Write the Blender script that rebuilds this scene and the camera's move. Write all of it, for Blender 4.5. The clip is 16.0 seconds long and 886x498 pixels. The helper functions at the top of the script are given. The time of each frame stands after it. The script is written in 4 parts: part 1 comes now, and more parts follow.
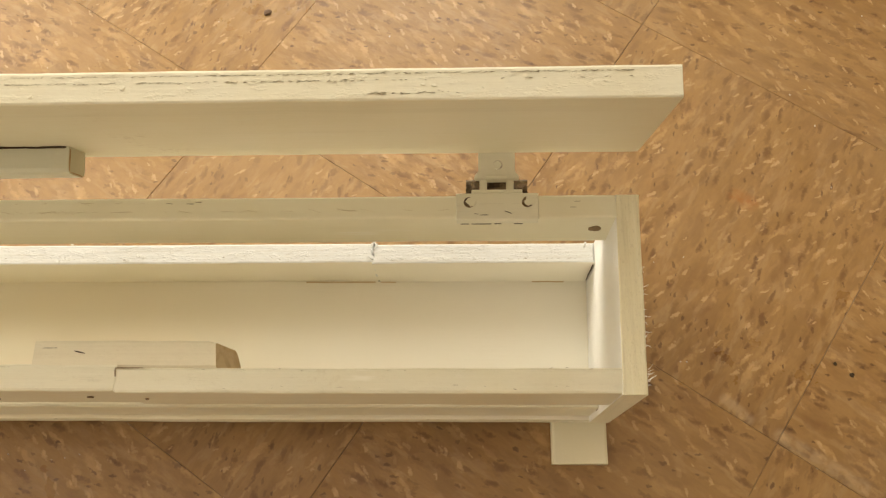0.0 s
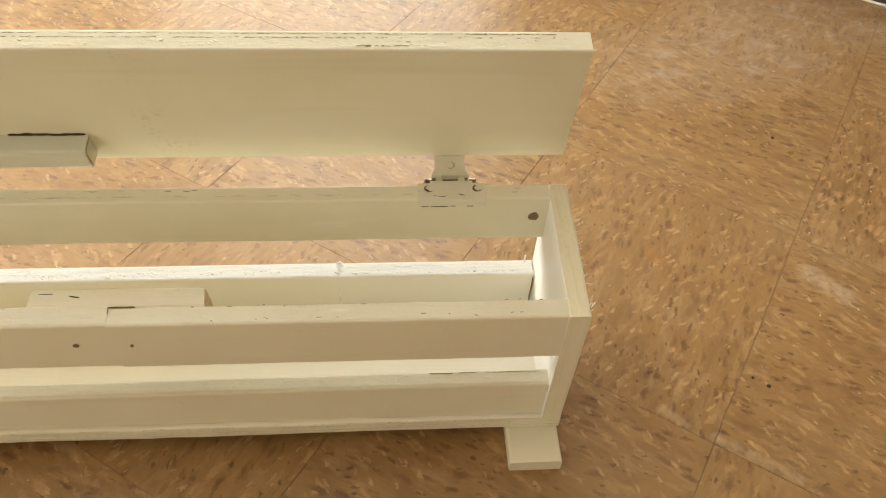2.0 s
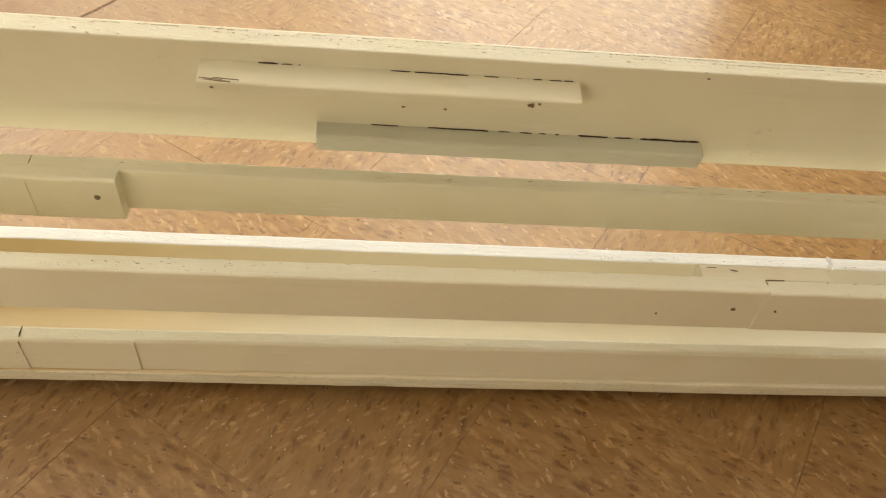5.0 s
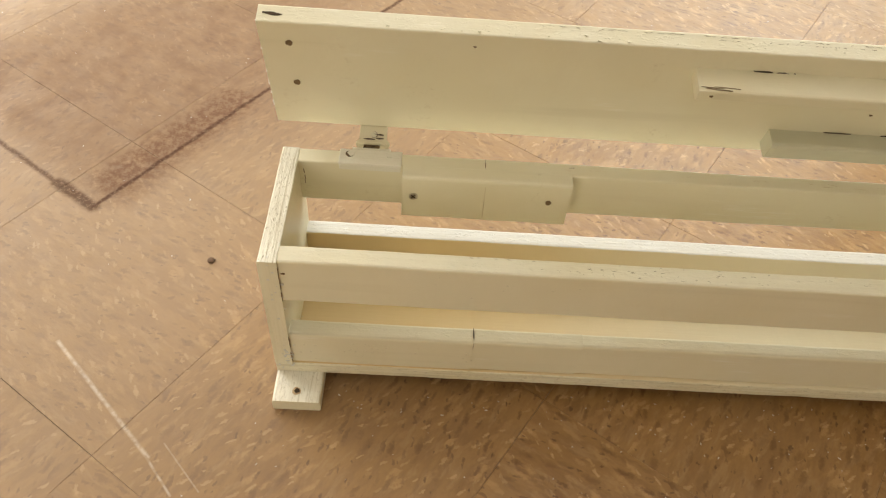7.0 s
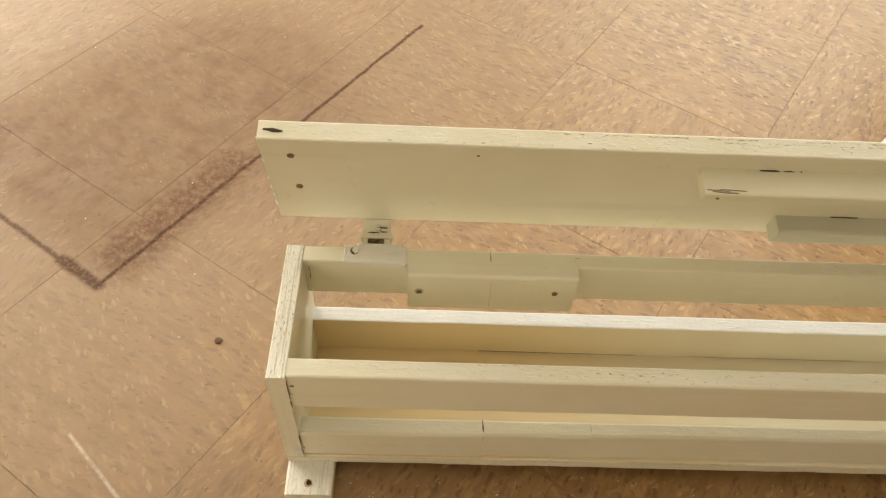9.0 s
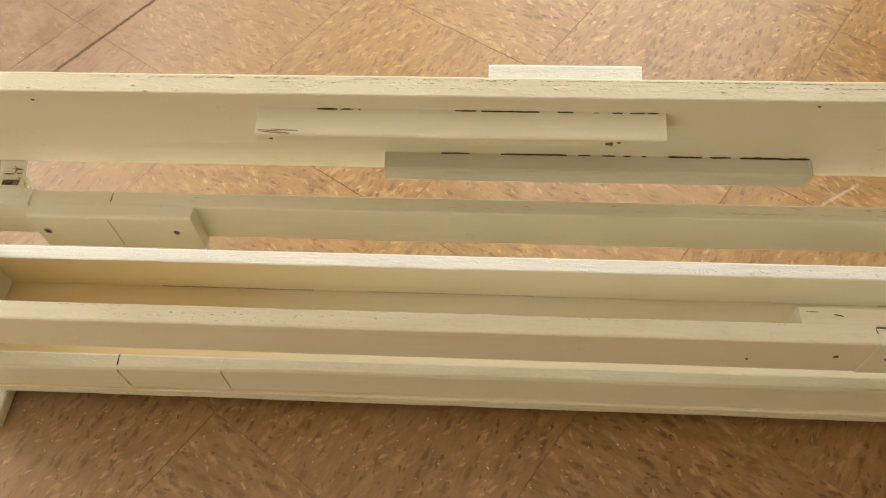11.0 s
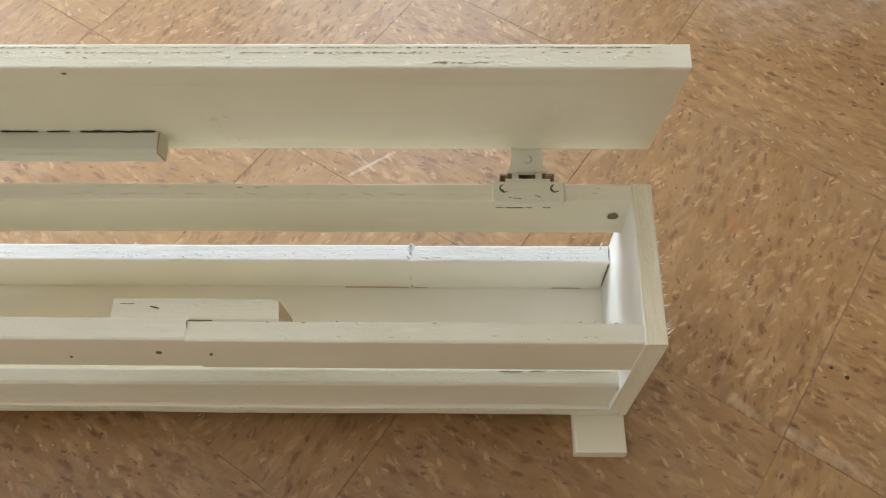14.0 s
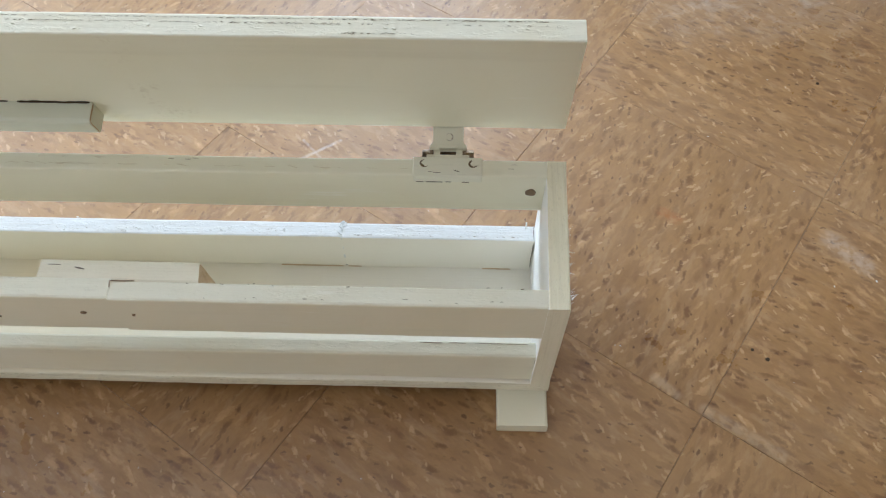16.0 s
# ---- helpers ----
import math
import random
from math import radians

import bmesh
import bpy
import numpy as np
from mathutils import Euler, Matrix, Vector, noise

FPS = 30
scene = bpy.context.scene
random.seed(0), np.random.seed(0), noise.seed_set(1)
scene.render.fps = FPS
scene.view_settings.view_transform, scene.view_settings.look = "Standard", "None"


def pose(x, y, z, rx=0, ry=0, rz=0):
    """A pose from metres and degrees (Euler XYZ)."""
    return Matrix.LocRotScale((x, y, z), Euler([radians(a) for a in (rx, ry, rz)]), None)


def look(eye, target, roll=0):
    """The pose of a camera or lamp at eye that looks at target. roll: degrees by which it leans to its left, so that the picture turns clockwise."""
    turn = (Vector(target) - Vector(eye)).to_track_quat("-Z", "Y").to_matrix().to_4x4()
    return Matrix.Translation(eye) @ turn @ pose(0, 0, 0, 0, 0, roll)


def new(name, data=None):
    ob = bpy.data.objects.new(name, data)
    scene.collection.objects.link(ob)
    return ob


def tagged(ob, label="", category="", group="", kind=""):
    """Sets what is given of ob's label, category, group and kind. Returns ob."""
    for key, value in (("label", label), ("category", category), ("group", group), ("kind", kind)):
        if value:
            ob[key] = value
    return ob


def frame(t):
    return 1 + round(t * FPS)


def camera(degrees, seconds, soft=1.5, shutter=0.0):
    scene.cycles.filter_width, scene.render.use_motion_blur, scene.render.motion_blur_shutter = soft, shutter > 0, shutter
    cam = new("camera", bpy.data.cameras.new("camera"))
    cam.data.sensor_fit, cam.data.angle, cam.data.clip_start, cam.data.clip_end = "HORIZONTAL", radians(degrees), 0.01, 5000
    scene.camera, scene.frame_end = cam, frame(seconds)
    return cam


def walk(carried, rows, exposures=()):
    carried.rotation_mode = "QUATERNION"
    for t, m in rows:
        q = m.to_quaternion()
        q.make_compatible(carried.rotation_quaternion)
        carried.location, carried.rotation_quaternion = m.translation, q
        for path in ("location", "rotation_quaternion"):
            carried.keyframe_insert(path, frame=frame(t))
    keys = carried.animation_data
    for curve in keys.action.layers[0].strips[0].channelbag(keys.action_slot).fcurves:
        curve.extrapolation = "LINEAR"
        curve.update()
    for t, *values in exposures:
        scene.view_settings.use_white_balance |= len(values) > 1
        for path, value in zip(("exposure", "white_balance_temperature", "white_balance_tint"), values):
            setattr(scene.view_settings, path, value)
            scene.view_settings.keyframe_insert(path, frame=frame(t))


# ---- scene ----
cam = camera(59.5, 16.0, 1.25)
PATH = [
    (0, (-0.114, -0.078, 0.692), (-0.19, 0.575, -1.197), -6.6),
    (0.5, (-0.035, -0.05, 0.681), (-0.164, 0.567, -1.217), -12.7),
    (1, (-0.024, -0.054, 0.667), (-0.154, 0.589, -1.222), -10.7),
    (1.5, (-0.072, -0.169, 0.651), (-0.02, 0.859, -1.064), 1.9),
    (2, (-0.151, -0.332, 0.645), (-0.009, 0.973, -0.864), 3.8),
    (2.5, (-0.210, -0.412, 0.655), (-0.036, 0.933, -0.812), 4.1),
    (3, (-0.245, -0.432, 0.677), (-0.062, 0.972, -0.735), 4.3),
    (3.5, (-0.353, -0.437, 0.690), (-0.262, 0.980, -0.719), 3.0),
    (3.7, (-0.408, -0.448, 0.692), (-0.370, 0.970, -0.718), 3.0),
    (5.8, (-0.901, -0.415, 0.699), (-0.616, 0.874, -0.804), 10.9),
    (6, (-0.95, -0.421, 0.694), (-0.711, 0.877, -0.809), 8.6),
    (6.5, (-1.042, -0.43, 0.674), (-0.947, 0.916, -0.802), 5.0),
    (7, (-1.085, -0.403, 0.683), (-1.028, 0.897, -0.837), 5.2),
    (7.5, (-1.116, -0.37, 0.69), (-1.041, 0.91, -0.845), 6.5),
    (8, (-1.144, -0.329, 0.714), (-1.09, 0.914, -0.852), 4.6),
    (8.2, (-1.148, -0.314, 0.733), (-1.053, 0.964, -0.802), 4.7),
    (10.3, (-0.853, -0.33, 0.765), (-0.929, 0.801, -0.883), -1.0),
    (10.5, (-0.807, -0.333, 0.768), (-0.895, 0.784, -0.889), -2.1),
    (11, (-0.673, -0.291, 0.768), (-0.785, 0.783, -0.915), -3.6),
    (11.5, (-0.542, -0.259, 0.768), (-0.618, 0.739, -0.963), -1.2),
    (12, (-0.368, -0.248, 0.749), (-0.578, 0.804, -0.939), -5.8),
    (12.5, (-0.298, -0.237, 0.723), (-0.439, 0.732, -1.021), -4.6),
    (13, (-0.262, -0.235, 0.726), (-0.355, 0.78, -0.995), -1.9),
    (13.5, (-0.2, -0.225, 0.716), (-0.249, 0.775, -1.016), -1.2),
    (14, (-0.155, -0.22, 0.706), (-0.187, 0.768, -1.033), -1.4),
    (14.5, (-0.117, -0.217, 0.697), (-0.155, 0.795, -1.028), -1.6),
    (15, (-0.101, -0.228, 0.686), (-0.158, 0.74, -1.063), -2.8),
    (15.5, (-0.103, -0.239, 0.69), (-0.165, 0.721, -1.063), -4.0),
    (16, (-0.088, -0.267, 0.704), (-0.122, 0.772, -1.004), -0.5),
]
EXPOSURES = [
    (0.0, -0.13, 8110, 9), (0.5, -0.02, 7960, 8), (1.0, -0.08, 7960, 8), (2.0, -0.01, 7460, 8), (3.5, -0.11, 7600, 8), (6.0, -0.23, 7760, 9), (7.0, -0.35, 7550, 8), (8.0, -0.50, 7710, 8), (10.5, -0.37, 7860, 9),
    (11.5, -0.34, 7910, 9), (12.0, -0.30, 7600, 9), (13.0, -0.26, 6970, 8), (13.5, -0.26, 6430, 8), (14.0, -0.22, 5960, 8), (15.0, -0.15, 5440, 7), (16.0, -0.11, 5330, 7),
]
walk(cam, [(t, look(eye, target, roll)) for t, eye, target, roll in PATH], EXPOSURES)

# ---- light ----
EX, EY = Vector((math.cos(radians(56)), math.sin(radians(56)), 0)), Vector((-math.sin(radians(56)), math.cos(radians(56)), 0))
TURN = radians(56)          # the room and its tiles stand turned to the box


def room(u, v, z=0.0):
    """A place in the room's own axes: u towards the window wall, v along it."""
    return EX * u + EY * v + Vector((0, 0, z))


world = bpy.data.worlds.new("sky")
scene.world = world
world.use_nodes = True
wn = world.node_tree.nodes
sky = wn.new("ShaderNodeTexSky")
sky.sky_type, sky.sun_disc = "NISHITA", False
sky.sun_elevation, sky.sun_rotation = radians(48), radians(200)
world.node_tree.links.new(sky.outputs[0], wn["Background"].inputs[0])
wn["Background"].inputs[1].default_value = 0.12


def lamp(name, kind, m, power, colour, **extra):
    data = bpy.data.lights.new(name, kind)
    data.energy, data.color = power, colour
    if kind == "AREA":
        data.shape, data.size, data.size_y = "RECTANGLE", extra["size"], extra["size_y"]
    ob = new(name, data)
    ob.matrix_world = m
    return ob


WALL_U = 0.97
# V0 brings the unseen dark wall close, to shade the floor on that side.
U0, V0, V1, HIGH = -2.9, -1.0, 3.4, 2.4
OPEN_V0, OPEN_V1, OPEN_Z0, OPEN_Z1 = 0.56, 1.74, 0.06, 2.10        # the glazed opening in the north wall
WEST_U0, WEST_U1, WEST_Z0, WEST_Z1 = -1.35, 0.75, 0.25, 2.10       # and the one in the west wall
LOW_V0, LOW_V1, LOW_Z0, LOW_Z1 = -0.15, 1.45, 0.12, 1.30          # an added low one in the south wall, for fill light
mid = room(WALL_U + 0.07, (OPEN_V0 + OPEN_V1) / 2, (OPEN_Z0 + OPEN_Z1) / 2)
lamp("window_light", "AREA", look(mid, mid - EX), 34, (0.88, 0.95, 1.0), size=OPEN_V1 - OPEN_V0 - 0.1, size_y=OPEN_Z1 - OPEN_Z0 - 0.1)
mid = room((WEST_U0 + WEST_U1) / 2, V1 + 0.05, (WEST_Z0 + WEST_Z1) / 2)
lamp("west_window_light", "AREA", look(mid, mid - EY), 114, (0.97, 0.98, 1.0), size=WEST_U1 - WEST_U0 - 0.1, size_y=WEST_Z1 - WEST_Z0 - 0.1)
# Fill lamp added to brighten the box's front; no such window is known.
mid = room(U0 - 0.04, (LOW_V0 + LOW_V1) / 2, (LOW_Z0 + LOW_Z1) / 2)
lamp("low_window_light", "AREA", look(mid, mid + EX), 14, (1.0, 0.93, 0.80), size=LOW_V1 - LOW_V0 - 0.1, size_y=LOW_Z1 - LOW_Z0 - 0.1)


# ---- materials ----
class Mat:
    """A node material with short ways to make and join nodes."""

    def __init__(self, name):
        self.m = bpy.data.materials.new(name)
        self.m.use_nodes = True
        self.t = self.m.node_tree
        self.b = self.t.nodes["Principled BSDF"]

    def n(self, kind, **values):
        node = self.t.nodes.new("ShaderNode" + kind)
        for key, value in values.items():
            if key in node.inputs:
                node.inputs[key].default_value = value
        return node

    def link(self, a, b):
        self.t.links.new(a, b)

    def put(self, target, value):
        if isinstance(value, (int, float, tuple)):
            target.default_value = value
        else:
            self.link(value, target)

    def math(self, op, a, b=0.0, clamp=False):
        node = self.n("Math")
        node.operation, node.use_clamp = op, clamp
        self.put(node.inputs[0], a)
        self.put(node.inputs[1], b)
        return node.outputs[0]

    def mix(self, f, a, b, mode="MIX"):
        node = self.n("MixRGB")
        node.blend_type = mode
        self.put(node.inputs[0], f)
        self.put(node.inputs[1], a)
        self.put(node.inputs[2], b)
        return node.outputs[0]

    def ramp(self, value, lo, hi, a=0.0, b=1.0):
        node = self.n("MapRange")
        node.interpolation_type = "SMOOTHSTEP"
        self.put(node.inputs["Value"], value)
        for key, v in zip(("From Min", "From Max", "To Min", "To Max"), (lo, hi, a, b)):
            node.inputs[key].default_value = v
        return node.outputs[0]

    def coords(self, scale=(1, 1, 1), world=False, add=None):
        out = self.n("NewGeometry").outputs["Position"] if world else self.n("TexCoord").outputs["Object"]
        if add is not None:
            v = self.n("VectorMath")
            v.operation = "ADD"
            self.link(out, v.inputs[0])
            self.link(add, v.inputs[1])
            out = v.outputs[0]
        m = self.n("Mapping")
        m.inputs["Scale"].default_value = scale
        self.link(out, m.inputs[0])
        return m.outputs[0]

    def noise(self, scale, where, detail=3.0, rough=0.55, distort=0.0):
        node = self.n("TexNoise", Scale=scale, Detail=detail, Roughness=rough, Distortion=distort)
        self.link(where, node.inputs["Vector"])
        return node.outputs[0]

    def bump(self, height, strength, distance):
        node = self.n("Bump", Strength=strength, Distance=distance)
        self.link(height, node.inputs["Height"])
        if self.b.inputs["Normal"].is_linked:
            self.link(self.b.inputs["Normal"].links[0].from_socket, node.inputs["Normal"])
        self.link(node.outputs[0], self.b.inputs["Normal"])

    def finish(self, colour, rough=0.5, metal=0.0, spec=0.5):
        self.put(self.b.inputs["Base Color"], colour)
        self.put(self.b.inputs["Roughness"], rough)
        self.b.inputs["Metallic"].default_value = metal
        self.b.inputs["Specular IOR Level"].default_value = spec
        return self.m


def paint(name, colour, stain, along="x", edge=0.0, rough=0.35, lines=0.0, lumps=0.0):
    """Brushed house paint on wood. edge: how much torn ply or saw marks show through."""
    k = Mat(name)
    s = {"x": (0.06, 1, 1), "y": (1, 0.06, 1), "z": (1, 1, 0.06)}[along]
    where = k.coords()
    grain = k.noise(420, k.coords(s), 4, 0.6)
    broad = k.noise(9, where, 3)
    smear = k.noise(55, k.coords(s), 3)
    c = k.mix(k.ramp(broad, 0.38, 0.68, 0, 0.55), colour, stain)
    c = k.mix(k.ramp(smear, 0.55, 0.8, 0, 0.35), c, tuple(x * 0.86 for x in stain[:3]) + (1,))
    speck = k.n("TexVoronoi", Scale=30.0)
    k.link(k.coords({"x": (0.4, 1, 1), "y": (1, 0.4, 1), "z": (1, 1, 0.4)}[along]), speck.inputs["Vector"])
    rnd = k.n("SeparateColor")
    k.link(speck.outputs["Color"], rnd.inputs[0])
    dot = k.math("MULTIPLY", k.ramp(speck.outputs["Distance"], 0.03, 0.06, 1, 0), k.math("GREATER_THAN", rnd.outputs[0], 0.95))
    c = k.mix(k.math("MULTIPLY", dot, 0.75), c, (0.12, 0.085, 0.05, 1))
    rub = k.math("MULTIPLY", k.ramp(k.noise(24, k.coords({"x": (0.3, 1, 1), "y": (1, 0.3, 1), "z": (1, 1, 0.3)}[along]), 4, 0.65), 0.60, 0.72), k.ramp(k.noise(340, k.coords(s), 3, 0.7), 0.45, 0.62))
    c = k.mix(k.math("MULTIPLY", rub, 0.45), c, (0.92, 0.91, 0.84, 1))
    grime = k.math("MULTIPLY", k.ramp(k.noise(17, where, 4, 0.7), 0.60, 0.74), k.ramp(k.noise(230, where, 4, 0.7), 0.48, 0.66))
    c = k.mix(k.math("MULTIPLY", grime, 0.35), c, (0.50, 0.42, 0.27, 1))
    if edge:
        thin = {"x": (0.02, 1, 1), "y": (1, 0.02, 1), "z": (1, 1, 0.02)}[along]
        fine = k.noise(520, k.coords(thin), 2, 0.6)
        gate = k.noise(14, k.coords({"x": (0.30, 1, 1), "y": (1, 0.30, 1), "z": (1, 1, 0.30)}[along]), 3)
        nick = k.noise(330, k.coords({"x": (0.25, 1, 1), "y": (1, 0.25, 1), "z": (1, 1, 0.25)}[along]), 3, 0.7)
        hair = k.noise(1500, k.coords({"x": (0.012, 1, 1), "y": (1, 0.012, 1), "z": (1, 1, 0.012)}[along]), 2, 0.6)
        torn = k.math("MULTIPLY", k.ramp(hair, 0.56, 0.62), k.math("MULTIPLY", k.ramp(gate, 0.47, 0.55), k.ramp(nick, 0.46, 0.56)))
        c = k.mix(k.ramp(fine, 0.50, 0.72, 0, lines), c, (0.46, 0.41, 0.28, 1))
        c = k.mix(k.ramp(fine, 0.46, 0.30, 0, lines), c, (0.90, 0.89, 0.80, 1))
        c = k.mix(k.math("MULTIPLY", torn, edge * 0.4), c, (0.20, 0.16, 0.10, 1))
        pits = k.noise(620, k.coords({"x": (0.3, 1, 1), "y": (1, 0.3, 1), "z": (1, 1, 0.3)}[along]), 3, 0.7)
        c = k.mix(k.math("MULTIPLY", k.ramp(pits, 0.56, 0.66), lines), c, (0.36, 0.31, 0.20, 1))
        k.bump(pits, 0.5 * lines, 0.0012)
        k.bump(fine, 0.15 * edge + 0.6 * lines, 0.0010)
        k.bump(k.noise(150, where, 3), 0.35 * edge, 0.0010)
    if lumps:
        k.bump(k.ramp(k.noise(190, k.coords({"x": (0.45, 1, 1), "y": (1, 0.45, 1), "z": (1, 1, 0.45)}[along]), 4, 0.7), 0.50, 0.72), 0.55 * lumps, 0.0012)
    k.bump(grain, 0.22, 0.0006)
    k.bump(k.noise(130, where, 2), 0.28, 0.0007)
    return k.finish(c, k.ramp(grain, 0.3, 0.7, rough - 0.06, rough + 0.1), 0, 0.36)


CREAM, DULL = (0.82, 0.79, 0.625, 1), (0.785, 0.74, 0.55, 1)
paint_x = paint("cream_paint_along", CREAM, DULL, "x")
paint_y = paint("cream_paint_across", CREAM, DULL, "y")
# Darker than the cream, to hold down the brightness of lit top faces.
edge_x = paint("toned_cream_ply_edge", (0.715, 0.685, 0.55, 1), (0.68, 0.63, 0.46, 1), "x", 0.25, 0.56, 0.06, 0.5)
edge_y = paint("cream_paint_cut_edge", (0.77, 0.72, 0.53, 1), (0.70, 0.62, 0.40, 1), "y", 0.4, 0.45, 0.18, 0.6)
ridged_y = paint("white_paint_ply_edge", (0.78, 0.765, 0.67, 1), (0.71, 0.675, 0.545, 1), "y", 0.6, 0.42, 0.85, 0.7)
edge_z = paint("cream_paint_upright_edge", CREAM, DULL, "z", 0.3, 0.5, 0.12)
white_x = paint("white_primer_rough", (0.73, 0.74, 0.725, 1), (0.68, 0.68, 0.645, 1), "x", 0.30, 0.58, 0.22, 0.7)
# Window light on the right panel's inner face is partly put into this white.
white_y = paint("white_lit_end_and_tears", (0.88, 0.88, 0.86, 1), (0.85, 0.84, 0.80, 1), "y")
tan_x = paint("thin_paint_over_wood", (0.72, 0.67, 0.52, 1), (0.68, 0.61, 0.44, 1), "x", 0.3, 0.42, 0.06, 0.4)
# Greyer and a little darker than the cream, for the lower cleat only.
grey_x = paint("grey_green_cleat", (0.68, 0.69, 0.565, 1), (0.63, 0.635, 0.51, 1), "x")
ply_x = paint("cream_paint_ply_front", (0.82, 0.785, 0.62, 1), (0.76, 0.70, 0.50, 1), "x", 0.4, 0.42, 0.45, 0.6)
white_rough_y = paint("white_brushed_foot", (0.84, 0.825, 0.74, 1), (0.78, 0.73, 0.58, 1), "y", 0.4, 0.42, 0.45, 0.6)
smear_paint = paint("white_smeared_steel", (0.83, 0.825, 0.745, 1), (0.78, 0.755, 0.62, 1), "x", 0.3, 0.35, 0.10, 0.6)
hinge_paint = paint("painted_steel", (0.79, 0.775, 0.64, 1), (0.72, 0.69, 0.53, 1), "x", 0.25, 0.35)


def board_paint():
    """Thin paint over a board, with bare yellow wood at one end."""
    k = Mat("thin_cream_paint")
    n1, n2 = k.noise(5, k.coords((0.4, 1, 1)), 4), k.noise(420, k.coords((0.06, 1, 1)), 4, 0.6)
    c = k.mix(k.ramp(n1, 0.35, 0.7, 0, 0.8), (0.85, 0.80, 0.645, 1), (0.80, 0.715, 0.52, 1))
    sep = k.n("SeparateXYZ")
    k.link(k.coords(), sep.inputs[0])
    bare = k.ramp(k.math("ADD", sep.outputs[0], k.math("MULTIPLY", n1, 0.35)), -0.90, -0.50, 0.85, 0)
    c = k.mix(bare, c, (0.71, 0.54, 0.27, 1))
    c = k.mix(k.ramp(k.math("ADD", sep.outputs[0], k.math("MULTIPLY", n1, 0.25)), -0.32, 0.05, 0, 0.8), c, (0.88, 0.845, 0.755, 1))
    k.bump(n2, 0.25, 0.0006)
    return k.finish(c, 0.42)


board_x = board_paint()


def bare_wood(name="bare_wood", light=(0.62, 0.46, 0.27, 1), dark=(0.42, 0.28, 0.15, 1)):
    k = Mat(name)
    g = k.noise(90, k.coords((0.15, 1, 1)), 4, 0.6, 0.4)
    c = k.mix(k.ramp(g, 0.35, 0.7), light, dark)
    k.bump(g, 0.3, 0.001)
    return k.finish(c, 0.75)


def dark_gap():
    k = Mat("dark_gap")
    g = k.noise(200, k.coords(), 3)
    return k.finish(k.mix(g, (0.035, 0.025, 0.018, 1), (0.10, 0.07, 0.045, 1)), 0.9, 0, 0.1)


def steel(name, a, b, rough):
    k = Mat(name)
    g = k.noise(160, k.coords(), 4, 0.6)
    return k.finish(k.mix(k.ramp(g, 0.4, 0.65), a, b), k.ramp(g, 0.3, 0.7, rough, rough + 0.2), 0.9)


wood_raw, gap_dark = bare_wood(), dark_gap()
grain_faint = bare_wood("faint_grain_line", (0.66, 0.59, 0.42, 1), (0.57, 0.49, 0.33, 1))
wood_pale = bare_wood("pale_sawn_end", (0.70, 0.56, 0.37, 1), (0.56, 0.41, 0.24, 1))


def torn_ply():
    k = Mat("torn_ply")
    return k.finish(k.mix(k.noise(300, k.coords(), 3), (0.17, 0.14, 0.09, 1), (0.42, 0.36, 0.25, 1)), 0.85, 0, 0.2)


ply_torn = torn_ply()


def old_hole():
    k = Mat("old_screw_hole")
    return k.finish(k.mix(k.noise(400, k.coords(), 3), (0.15, 0.10, 0.06, 1), (0.32, 0.24, 0.15, 1)), 0.9, 0, 0.1)


hole_brown = old_hole()
steel_dark = steel("aged_steel", (0.24, 0.18, 0.12, 1), (0.07, 0.05, 0.035, 1), 0.22)
chrome = steel("worn_chrome", (0.62, 0.58, 0.50, 1), (0.35, 0.30, 0.22, 1), 0.22)


def segment(k, pos, a, b, width, soft):
    """1 within width of the stretch from a to b of the floor."""
    a, b = Vector(a), Vector(b)
    d = b - a
    sep = k.n("SeparateXYZ")
    k.link(pos, sep.inputs[0])
    x, y = k.math("SUBTRACT", sep.outputs[0], a.x), k.math("SUBTRACT", sep.outputs[1], a.y)
    along = k.math("DIVIDE", k.math("ADD", k.math("MULTIPLY", x, d.x), k.math("MULTIPLY", y, d.y)), d.length_squared)
    h = k.math("MAXIMUM", k.math("MINIMUM", along, 1.0), 0.0)
    dx, dy = k.math("SUBTRACT", x, k.math("MULTIPLY", h, d.x)), k.math("SUBTRACT", y, k.math("MULTIPLY", h, d.y))
    dist = k.math("SQRT", k.math("ADD", k.math("MULTIPLY", dx, dx), k.math("MULTIPLY", dy, dy)))
    return k.ramp(dist, width, width + soft, 1, 0)


